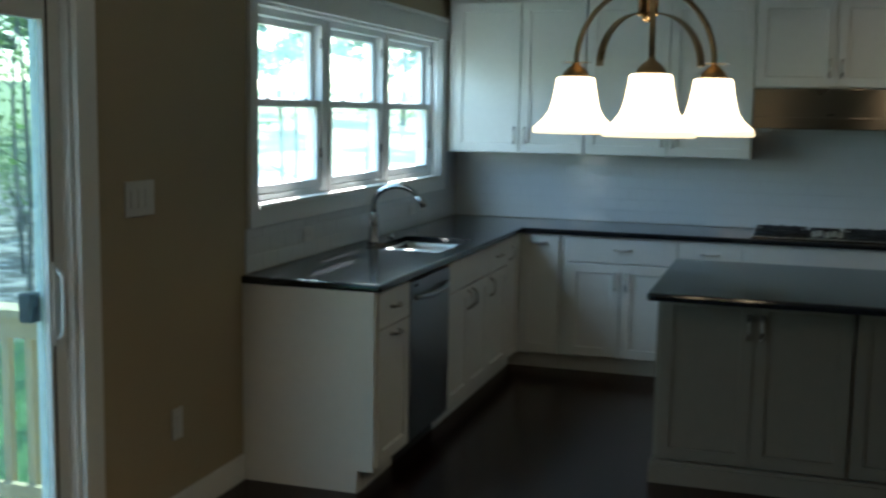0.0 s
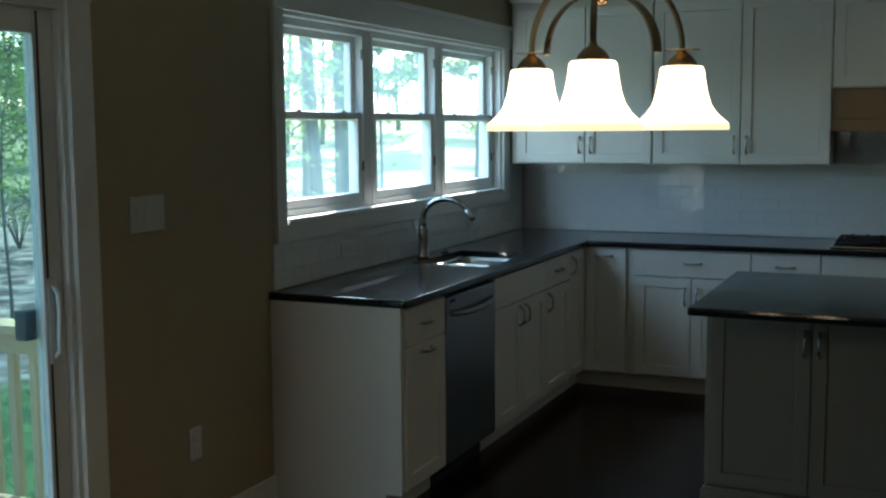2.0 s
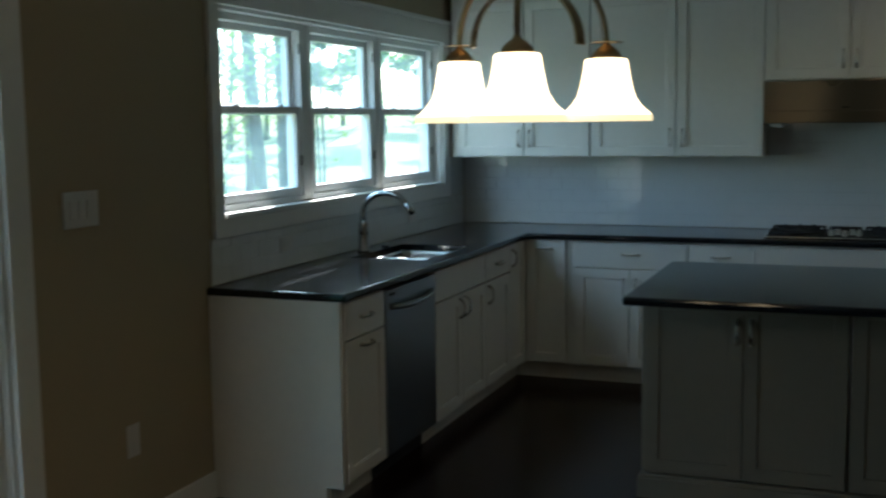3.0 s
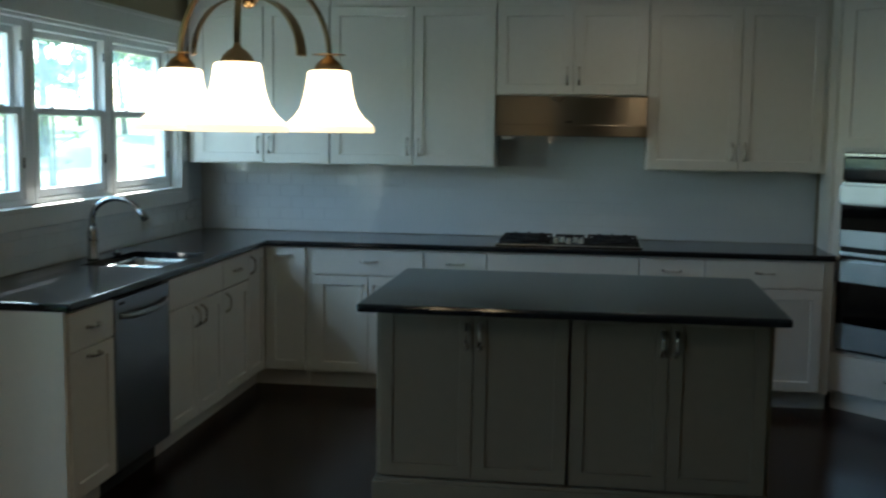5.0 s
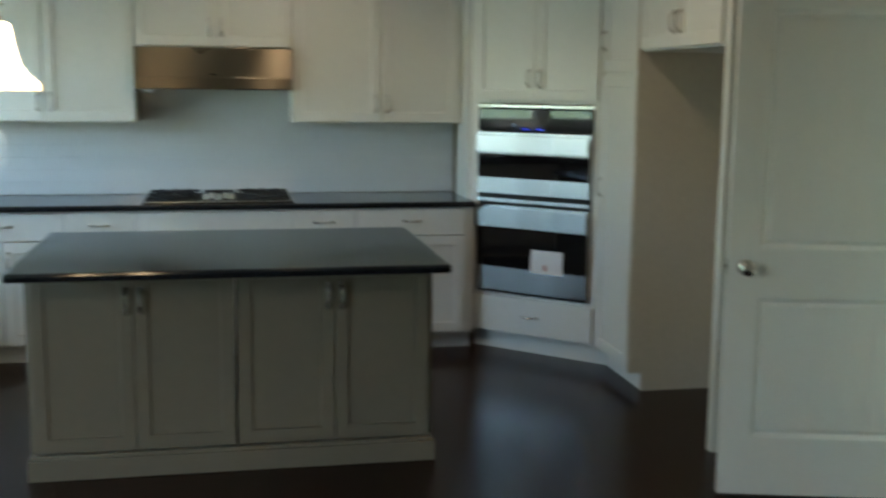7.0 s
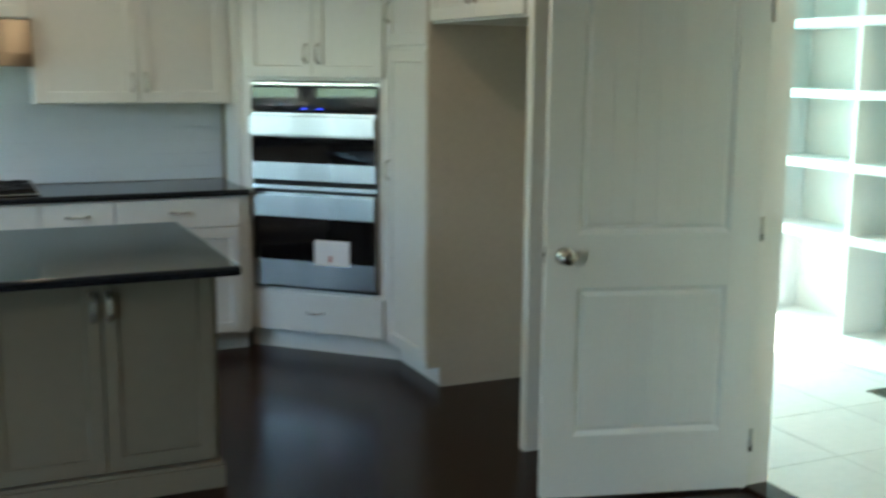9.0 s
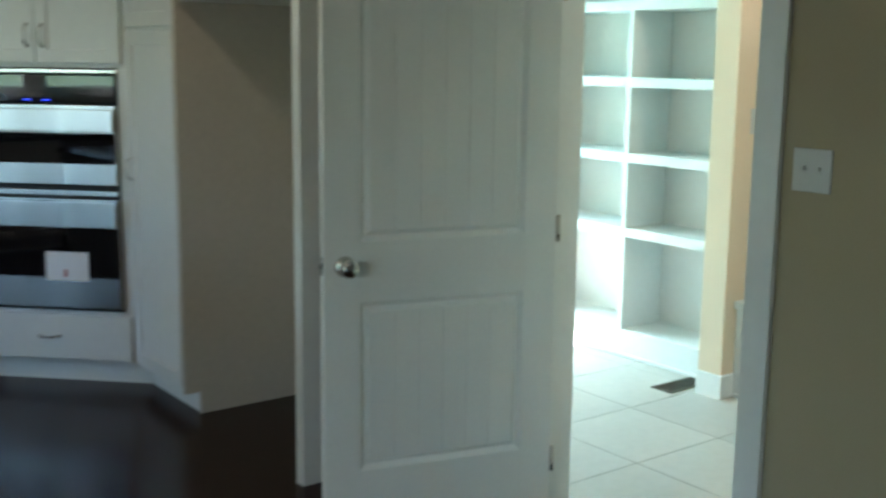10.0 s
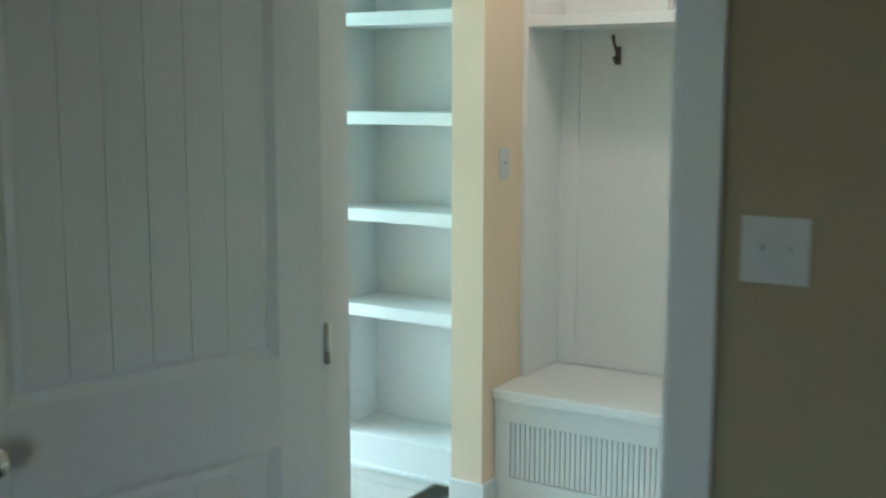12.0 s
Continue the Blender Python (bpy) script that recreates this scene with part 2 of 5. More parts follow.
BLACKPL = mat("black_plastic", (0.015, 0.015, 0.017), 0.4, fine=150, coarse=8, vary=0.1, bump=0.05)
VINYL = mat("white_vinyl", (0.76, 0.78, 0.78), 0.4, fine=60, coarse=2, vary=0.03, bump=0.02)
PINE = mat("treated_pine", (0.56, 0.42, 0.24), 0.7, fine=14, coarse=1.5, vary=0.25, bump=0.2, stretch=(1, 1, 0.15), piece=0.2)
DECKPINE = mat("deck_pine", (0.44, 0.34, 0.21), 0.75, fine=14, coarse=1.5, vary=0.25, bump=0.2, stretch=(0.12, 1, 1), piece=0.3)
MUDTILE = mat("pale_stone_tile", (0.52, 0.50, 0.46), 0.35, fine=22, coarse=2.2, vary=0.08, bump=0.04, piece=0.25)
BRONZE = mat("brown_register_metal", (0.13, 0.10, 0.075), 0.45, 0.6, fine=90, coarse=8, vary=0.15, bump=0.05)
PAPER = mat("white_paper", (0.80, 0.78, 0.79), 0.8, fine=90, coarse=6, vary=0.04, bump=0.05)
INK = mat("red_ink", (0.45, 0.10, 0.10), 0.7, fine=90, coarse=6, vary=0.1, bump=0.0)
SIDING = mat("pale_house_siding", (0.55, 0.54, 0.50), 0.7, fine=30, coarse=1, vary=0.06, bump=0.05)
BARK = mat("grey_bark", (0.13, 0.105, 0.085), 0.9, fine=24, coarse=3, vary=0.5, bump=0.9, stretch=(1, 1, 0.25))
LEAF = leaf_mat("spring_leaves", (0.16, 0.25, 0.06))
LEAFDARK = leaf_mat("dark_leaves", (0.07, 0.13, 0.045))
GROUND = ground_mat()
GRASS = leaf_mat("grass_blades", (0.08, 0.20, 0.035))
PANE = pane_mat("clear_glass", (0.92, 0.98, 0.975), 0.08)
PATIOGLASS = pane_mat("green_coated_glass", (0.47, 0.585, 0.565), 0.02)
SHADE = glow_mat("lit_frosted_glass", (1.0, 0.75, 0.44), 0.75, (0.85, 0.80, 0.70))
RIM = glow_mat("lit_shade_rim", (1.0, 0.76, 0.42), 0.20, (0.85, 0.75, 0.58))
CANLENS = glow_mat("lit_lens", (1.0, 0.80, 0.55), 1.0)
DOMEGLASS = glow_mat("lit_dome_glass", (1.0, 0.86, 0.68), 3.0)
BLUELED = glow_mat("blue_display", (0.02, 0.05, 1.0), 0.06, (0.02, 0.02, 0.05))


# ---- shaping helpers ----
def box(bm, x0, x1, y0, y1, z0, z1, b=0.0):
    vs = [bm.verts.new((x, y, z)) for x in (x0, x1) for y in (y0, y1) for z in (z0, z1)]
    fs = [bm.faces.new([vs[i] for i in q]) for q in ((0, 1, 3, 2), (4, 6, 7, 5), (0, 4, 5, 1), (2, 3, 7, 6), (0, 2, 6, 4), (1, 5, 7, 3))]
    if b:
        es = list({e for f in fs for e in f.edges})
        bmesh.ops.bevel(bm, geom=es, offset=b, segments=2, affect="EDGES", profile=0.6)
    return bm


def B(x0, x1, y0, y1, z0, z1, b=0.0):
    return box(bmesh.new(), x0, x1, y0, y1, z0, z1, b)


def tube(bm, pts, r, n=8, flat=1.0):
    """A round or flattened bar along the points; r may be a list."""
    pts = [Vector(p) for p in pts]
    rs = r if isinstance(r, (list, tuple)) else [r] * len(pts)
    rings, up = [], None
    for i, p in enumerate(pts):
        d = (pts[min(i + 1, len(pts) - 1)] - pts[max(i - 1, 0)]).normalized()
        if up is None:
            up = Vector((0, 0, 1)) if abs(d.z) < 0.9 else Vector((1, 0, 0))
        side = d.cross(up).normalized()
        up = side.cross(d).normalized()
        rings.append([bm.verts.new(p + rs[i] * (math.cos(a) * side + flat * math.sin(a) * up)) for a in (2 * math.pi * k / n for k in range(n))])
    for a, c in zip(rings, rings[1:]):
        for k in range(n):
            bm.faces.new((a[k], a[(k + 1) % n], c[(k + 1) % n], c[k])).smooth = True
    bm.faces.new(rings[0][::-1])
    bm.faces.new(rings[-1])
    return bm


def lathe(bm, prof, at=(0, 0, 0), n=24, cap=True):
    """Turn a profile of (radius, height) about the vertical through at."""
    rings = [[bm.verts.new((at[0] + r * math.cos(2 * math.pi * k / n), at[1] + r * math.sin(2 * math.pi * k / n), at[2] + z)) for k in range(n)] for r, z in prof]
    for a, c in zip(rings, rings[1:]):
        for k in range(n):
            bm.faces.new((a[k], a[(k + 1) % n], c[(k + 1) % n], c[k])).smooth = True
    if cap:
        bm.faces.new(rings[0][::-1])
        bm.faces.new(rings[-1])
    return bm


def mesh_of(name, bm, material):
    bmesh.ops.recalc_face_normals(bm, faces=bm.faces)
    me = bpy.data.meshes.new(name)
    bm.to_mesh(me)
    bm.free()
    me.materials.append(material)
    return me


def part(name, bm, material, parent, label=""):
    ob = new(name, mesh_of(name, bm, material))
    ob.parent = parent
    if label:
        tagged(ob, label)
    return ob


def piece(name, me, parent, m):
    ob = new(name, me)
    ob.parent = parent
    ob.matrix_basis = m
    return ob


def thing(name, label, category, m=None, group=""):
    ob = new(name)
    ob.empty_display_size = 0.1
    if m is not None:
        ob.matrix_basis = m
    return tagged(ob, label, category, group)


def solid(name, bm, material, label, category, m=None, group=""):
    ob = new(name, mesh_of(name, bm, material))
    if m is not None:
        ob.matrix_basis = m
    return tagged(ob, label, category, group)


def setting(name, bm, material, label, category="structure"):
    ob = new(name, mesh_of(name, bm, material))
    return tagged(ob, label, category, kind="structure")


def holed(a0, a1, z0, z1, holes, lay):
    """Boxes that fill a wall's face but for its holes (a0, a1, z0, z1); lay(bm, a0, a1, z0, z1) adds one."""
    bm = bmesh.new()
    cuts = sorted({a0, a1, *(h[0] for h in holes), *(h[1] for h in holes)})
    for p, q in zip(cuts, cuts[1:]):
        z, mid = z0, (p + q) / 2
        for h in sorted((h for h in holes if h[0] <= mid <= h[1]), key=lambda h: h[2]):
            if h[2] > z:
                lay(bm, p, q, z, h[2])
            z = h[3]
        if z < z1:
            lay(bm, p, q, z, z1)
    return bm


def shaker(x0, x1, z0, z1, y, t=0.02, stile=0.058, deep=0.009):
    """A frame-and-panel front in the plane y (its back), facing -y."""
    bm = bmesh.new()
    c = 0.002
    loops = [(0, 0, 0), (0, t - c, 0), (c, t, 0), (stile, t, 0), (stile + 0.003, t - deep, 0)]
    rings = []
    for inset, out, _ in loops:
        rings.append([bm.verts.new((x, y - out, z)) for x, z in ((x0 + inset, z0 + inset), (x1 - inset, z0 + inset), (x1 - inset, z1 - inset), (x0 + inset, z1 - inset))])
    for a, d in zip(rings, rings[1:]):
        for k in range(4):
            bm.faces.new((a[k], a[(k + 1) % 4], d[(k + 1) % 4], d[k]))
    bm.faces.new(rings[-1])
    bm.faces.new(rings[0][::-1])
    return bm


def slab(x0, x1, z0, z1, y, t=0.02):
    return shaker(x0, x1, z0, z1, y, t, stile=min(x1 - x0, z1 - z0) * 0.3, deep=0.0002)


def pull(parent, x, z, y, upright, size=0.10):
    """An arched bar pull, standing off the front at y."""
    bm = bmesh.new()
    pts, rad = [], []
    for k in range(13):
        s = k / 12
        a = (s - 0.5) * size
        out = 0.028 * (1 - (2 * s - 1) ** 4) + 0.002
        pts.append((x, y - out, z + a) if upright else (x + a, y - out, z))
        rad.append(0.0055 + 0.0022 * abs(2 * s - 1) ** 2)
    tube(bm, pts, rad, 8)
    for s in (-1, 1):
        p = (x, y - 0.001, z + s * size / 2) if upright else (x + s * size / 2, y - 0.001, z)
        tube(bm, [(p[0], y + 0.001, p[2]), (p[0], y - 0.004, p[2])], 0.0085, 10)
    return part("handle", bm, NICKEL, parent, "brushed nickel arched pull")


def cabinet(name, label, m, w, d, z0, z1, fronts, toe=0.0, material=None, body_w=None, group="", open_top=False):
    """A cabinet from x 0 to w, its back at y 0, its front facing -y. Fronts: kind, x0, x1, z0, z1, handles (x, z, upright)."""
    material = material or WHITE
    ob = thing(name, label, "cabinet", m, group)
    if open_top:
        bm, t = bmesh.new(), 0.018
        box(bm, 0.0005, t, -d, 0, z0 + toe, z1)
        box(bm, w - t, w - 0.0005, -d, 0, z0 + toe, z1)
        box(bm, t, w - t, -d, -d + t, z0 + toe, z1)
        box(bm, t, w - t, -0.006, 0, z0 + toe, z1)
        box(bm, t, w - t, -d + t, -0.006, z0 + toe, z0 + toe + t)
        part("body", bm, material, ob)
    else:
        part("body", B(0.0005, w - 0.0005, -d, 0, z0 + toe, z1, 0.0015), material, ob)
    if toe:
        part("toe_kick", B(0.0005, w - 0.0005, -d + 0.06, -d + 0.075, z0, z0 + toe - 0.002), material, ob)
    for kind, x0, x1, a0, a1, handles in fronts:
        g = 0.0035
        front = part(kind, (shaker if kind == "door" else slab)(x0 + g, x1 - g, a0 + g, a1 - g, -d - 0.001), material, ob)
        for hx, hz, upright in handles:
            pull(front, hx, hz, -d - 0.021, upright)
    return ob

# ---- the shell of the house ----
H = 2.74                      # ceiling height
WIN = (-3.04, -0.41, 1.193, 2.11)
PATIO = (-6.13, -4.30, 0.0, 2.03)
MUDDOOR = (-4.177, -3.347, 0.0, 2.05)


def along_y(x0, x1):
    return lambda bm, a0, a1, z0, z1: box(bm, x0, x1, a0, a1, z0, z1)


def along_x(y0, y1):
    return lambda bm, a0, a1, z0, z1: box(bm, a0, a1, y0, y1, z0, z1)


floor = setting("floor", B(0, 5.25, -13.0, 0, -0.12, 0), FLOOR, "dark espresso stained hardwood floor with a soft sheen", "floor")
wall_west = setting("wall_west", holed(-13.0, 0.15, -0.12, H, [WIN, PATIO], along_y(-0.15, 0)), TAN, "tan painted wall with a triple window and a patio door", "wall")
wall_north = setting("wall_north", B(0, 5.2, 0, 0.15, -0.12, H), TAN, "tan painted wall behind the cooktop cabinets", "wall")
wall_east = setting("wall_east", holed(-13.0, -2.67, -0.12, H, [MUDDOOR], along_y(5.20, 5.31)), TAN, "tan painted wall with a doorway to the mudroom", "wall")
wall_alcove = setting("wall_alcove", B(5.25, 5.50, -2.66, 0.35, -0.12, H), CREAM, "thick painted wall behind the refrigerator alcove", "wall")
wall_alcove_link = setting("wall_alcove_link", B(5.20, 5.25, -2.67, 0.15, -0.12, H), TAN, "painted back wall of the refrigerator alcove", "wall")
wall_south = setting("wall_south", B(-0.15, 5.31, -13.15, -13.0, -0.12, H), TAN, "tan painted wall closing the room", "wall")
ceiling = setting("ceiling", B(-0.15, 7.6, -13.15, 0.35, H, H + 0.15), CEIL, "flat white painted ceiling", "ceiling")

# the mudroom
mud_floor = setting("mudroom_floor", B(5.25, 7.5, -5.0, 0.2, -0.12, -0.006), GROUT, "pale stone tile floor with thin grout joints", "floor")
MUDWIN = (5.62, 6.66, 0.25, 1.92)
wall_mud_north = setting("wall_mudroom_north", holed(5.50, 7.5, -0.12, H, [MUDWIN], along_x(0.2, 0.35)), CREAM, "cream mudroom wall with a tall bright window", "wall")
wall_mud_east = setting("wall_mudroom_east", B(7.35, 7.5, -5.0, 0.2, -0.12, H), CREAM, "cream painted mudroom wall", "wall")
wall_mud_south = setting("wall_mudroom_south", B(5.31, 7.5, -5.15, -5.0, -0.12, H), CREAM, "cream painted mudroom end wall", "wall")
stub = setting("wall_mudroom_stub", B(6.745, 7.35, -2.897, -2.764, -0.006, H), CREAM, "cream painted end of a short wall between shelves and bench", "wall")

# baseboards
def baseboard(name, x0, x1, y0, y1, label="white painted baseboard along the wall"):
    bm = B(x0, x1, y0, y1, 0.0, 0.115, 0.003)
    return setting(name, bm, TRIM, label, "baseboard")


baseboard("baseboard_1", 0, 0.015, -4.19, -3.16)
baseboard("baseboard_2", 0, 0.015, -13.0, -6.24)
baseboard("baseboard_3", 5.185, 5.20, -13.0, -4.256)
baseboard("baseboard_4", 5.185, 5.20, -3.25, -2.675)
baseboard("baseboard_5", 6.73, 6.745, -2.912, -2.764, "white baseboard round the end of the short wall")
baseboard("baseboard_6", 6.745, 6.832, -2.912, -2.897, "white baseboard round the end of the short wall")
baseboard("baseboard_7", 5.50, 5.515, -2.66, 0.2, "white baseboard at the mudroom corner")
baseboard("baseboard_8", 5.31, 5.515, -2.675, -2.66, "white baseboard at the mudroom corner")


# ---- the triple window over the sink ----
def sash(parent, y0, y1, z0, z1, x, name):
    """One sash, its glass and its frame, in the plane x."""
    f = 0.042
    bm = bmesh.new()
    box(bm, x - 0.018, x + 0.018, y0, y0 + f, z0, z1, 0.003)
    box(bm, x - 0.018, x + 0.018, y1 - f, y1, z0, z1, 0.003)
    box(bm, x - 0.018, x + 0.018, y0 + f, y1 - f, z0, z0 + f, 0.003)
    box(bm, x - 0.018, x + 0.018, y0 + f, y1 - f, z1 - f * 0.8, z1, 0.003)
    s = part(name, bm, VINYL, parent)
    p = part("pane", B(x - 0.003, x + 0.003, y0 + f - 0.005, y1 - f + 0.005, z0 + f - 0.005, z1 - f * 0.8 + 0.005), PANE, s, "clear window glass")
    p.visible_shadow = False
    return s


def double_hung_row():
    y0, y1, z0, z1 = WIN
    win = tagged(new("window_1"), "white triple double-hung window with wide craftsman casing", "window", kind="structure")
    bm = bmesh.new()
    box(bm, -0.15, 0.0, y0, y0 + 0.02, z0, z1)
    box(bm, -0.15, 0.0, y1 - 0.02, y1, z0, z1)
    box(bm, -0.15, 0.0, y0 + 0.02, y1 - 0.02, z1 - 0.02, z1)
    part("window_frame", bm, TRIM, win)
    part("window_sill", B(-0.15, 0.022, y0 + 0.02, y1 - 0.02, z0 - 0.001, z0 + 0.022, 0.004), TRIM, win, "white painted window stool")
    w = (y1 - y0 - 0.04) / 3
    for k in range(3):
        a, b = y0 + 0.02 + k * w, y0 + 0.02 + (k + 1) * w
        bm = bmesh.new()
        if k < 2:
            box(bm, -0.135, -0.05, b - 0.035, b + 0.035, z0 + 0.022, z1 - 0.02, 0.003)
            part("mullion", bm, VINYL, win)
        lo, hi = (a + (0.035 if k else 0.012)), (b - (0.035 if k < 2 else 0.012))
        bm = bmesh.new()
        for p, q in ((lo - 0.001, lo + 0.022), (hi - 0.022, hi + 0.001)):
            box(bm, -0.13, -0.045, p, q, z0 + 0.022, z1 - 0.02, 0.002)
        box(bm, -0.13, -0.045, lo + 0.022, hi - 0.022, z1 - 0.055, z1 - 0.02, 0.002)
        box(bm, -0.13, -0.045, lo + 0.022, hi - 0.022, z0 + 0.022, z0 + 0.052, 0.002)
        part("window_frame", bm, VINYL, win)
        mid = (z0 + z1) / 2 + 0.01
        sash(win, lo + 0.022, hi - 0.022, z0 + 0.052, mid + 0.02, -0.07, "lower_sash")
        sash(win, lo + 0.022, hi - 0.022, mid - 0.018, z1 - 0.055, -0.108, "upper_sash")
        for s in (0.25, 0.75):
            yy = lo + (hi - lo) * s
            part("sash_lock", B(-0.085, -0.05, yy - 0.022, yy + 0.022, mid + 0.019, mid + 0.03, 0.004), VINYL, win)
        for zz in (z0 + 0.2, mid + 0.28):
            part("tilt_latch", B(-0.05, -0.042, hi - 0.032, hi - 0.024, zz, zz + 0.05, 0.002), BLACKPL, win, "small dark vent latch")
    # casing
    part("casing", B(0, 0.02, y0 - 0.072, y0 + 0.005, z0 - 0.002, z1, 0.002), TRIM, win)
    part("casing", B(0, 0.02, y1 - 0.005, y1 + 0.108, z0 - 0.002, z1, 0.002), TRIM, win)
    part("head_casing", B(0, 0.024, y0 - 0.08, y1 + 0.12, z1 - 0.003, z1 + 0.115, 0.002), TRIM, win)
    part("cap", B(0, 0.042, y0 - 0.095, y1 + 0.132, z1 + 0.115, z1 + 0.138, 0.004), TRIM, win)
    part("apron", B(0, 0.02, y0 - 0.072, y1 + 0.108, z0 - 0.078, z0 - 0.002, 0.002), TRIM, win)
    return win


double_hung_row()
# the open sky above the window head, outside the glass and facing down into the room
sky_in = new("window_daylight", bpy.data.lights.new("window_daylight", "AREA"))
sky_in.data.shape, sky_in.data.size, sky_in.data.size_y = "RECTANGLE", WIN[1] - WIN[0] - 0.1, 1.5
sky_in.data.energy, sky_in.data.color = 9.5, (0.70, 0.94, 1.0)
sky_in.matrix_world = look((-0.9, (WIN[0] + WIN[1]) / 2, 2.77), (0.1, (WIN[0] + WIN[1]) / 2, 1.42))


# ---- the sliding patio door ----
def patio_door():
    y0, y1, z0, z1 = PATIO
    d = tagged(new("door_1"), "white vinyl sliding patio door with a glass panel, closed", "patio door", kind="structure")
    bm = bmesh.new()
    box(bm, -0.15, 0.0, y0, y0 + 0.03, z0, z1, 0.002)
    box(bm, -0.15, 0.0, y1 - 0.03, y1, z0, z1, 0.002)
    box(bm, -0.15, 0.0, y0 + 0.03, y1 - 0.03, z1 - 0.045, z1, 0.002)
    box(bm, -0.15, 0.0, y0 + 0.03, y1 - 0.03, z0, z0 + 0.03, 0.002)
    part("door_frame", bm, VINYL, d)
    mid = (y0 + y1) / 2
    for a, b, x in ((mid - 0.04, y1 - 0.03, -0.05), (y0 + 0.03, mid + 0.04, -0.105)):
        bm = bmesh.new()
        f = 0.085
        box(bm, x - 0.02, x + 0.02, a, a + f, z0 + 0.03, z1 - 0.045, 0.004)
        box(bm, x - 0.02, x + 0.02, b - f, b, z0 + 0.03, z1 - 0.045, 0.004)
        box(bm, x - 0.02, x + 0.02, a + f, b - f, z0 + 0.03, z0 + 0.15, 0.004)
        box(bm, x - 0.02, x + 0.02, a + f, b - f, z1 - 0.125, z1 - 0.045, 0.004)
        s = part("door_panel", bm, VINYL, d)
        p = part("pane", B(x - 0.004, x + 0.004, a + f - 0.006, b - f + 0.006, z0 + 0.144, z1 - 0.119), PATIOGLASS, s, "green tinted door glass")
        p.visible_shadow = False
        if b > mid + 0.5:
            yy = b - 0.052
            hb = bmesh.new()
            tube(hb, [(x + 0.02, yy, 0.87), (x + 0.045, yy, 0.89), (x + 0.052, yy - 0.008, 0.95), (x + 0.046, yy + 0.004, 1.02), (x + 0.05, yy - 0.004, 1.08), (x + 0.02, yy, 1.11)], 0.008, 8)
            box(hb, x + 0.02, x + 0.026, yy - 0.02, yy + 0.02, 0.85, 1.13, 0.003)
            part("handle", hb, VINYL, s, "white inside pull")
            part("gasket", B(x + 0.0195, x + 0.0215, b - f + 0.014, b - f + 0.023, z0 + 0.04, z1 - 0.055), BLACKPL, s, "black weather strip down the stile")
            part("outside_handle", B(x - 0.07, x - 0.02, b - f - 0.045, b - f + 0.012, 0.93, 1.03, 0.01), IRON, s, "black outside latch handle")
    part("casing", B(0, 0.02, y1 - 0.01, y1 + 0.095, 0, z1 - 0.012, 0.002), TRIM, d)
    part("casing", B(0, 0.02, y0 - 0.095, y0 + 0.01, 0, z1 - 0.012, 0.002), TRIM, d)
    part("head_casing", B(0, 0.024, y0 - 0.10, y1 + 0.10, z1 - 0.012, z1 + 0.13, 0.002), TRIM, d)
    part("cap", B(0, 0.042, y0 - 0.115, y1 + 0.115, z1 + 0.13, z1 + 0.152, 0.004), TRIM, d)


patio_door()
# daylight standing in the opening of the patio door's fixed panel, outside the glass
sky_patio = new("patio_daylight", bpy.data.lights.new("patio_daylight", "AREA"))
sky_patio.data.shape, sky_patio.data.size, sky_patio.data.size_y = "RECTANGLE", 0.85, 1.70
sky_patio.data.energy, sky_patio.data.color = 0.6, (0.92, 1.0, 0.92)
sky_patio.matrix_world = look((-0.16, PATIO[0] + 0.49, 1.05), (3.0, PATIO[0] + 0.49, 1.05))


# ---- the doorway to the mudroom, its casing and its open door ----
def mud_doorway():
    y0, y1, z0, z1 = MUDDOOR
    d = tagged(new("trim_doorway"), "white painted door jamb and flat casing of the mudroom doorway", "door trim", kind="structure")
    bm = bmesh.new()
    box(bm, 5.195, 5.315, y0, y0 + 0.018, 0, z1 - 0.018, 0.001)
    box(bm, 5.195, 5.315, y1 - 0.018, y1, 0, z1 - 0.018, 0.001)
    box(bm, 5.195, 5.315, y0, y1, z1 - 0.018, z1, 0.001)
    part("jamb", bm, TRIM, d)
    for x0, x1 in ((5.18, 5.20), (5.31, 5.33)):
        part("casing", B(x0, x1, y0 - 0.078, y0 + 0.006, 0, z1 - 0.006, 0.002), TRIM, d)
        part("casing", B(x0, x1, y1 - 0.006, y1 + 0.085, 0, z1 - 0.006, 0.002), TRIM, d)
        part("head_casing", B(x0 - 0.001, x1 + 0.001, y0 - 0.09, y1 + 0.09, z1 - 0.006, z1 + 0.13, 0.002), TRIM, d)
    part("threshold", B(5.20, 5.315, y0 + 0.018, y1 - 0.018, 0.0005, 0.012, 0.003), FLOOR, d, "dark wood threshold strip")


mud_doorway()
HINGE = (5.204, -3.364)
DOOR_TURN = 165.0             # the leaf runs from the hinge towards this heading


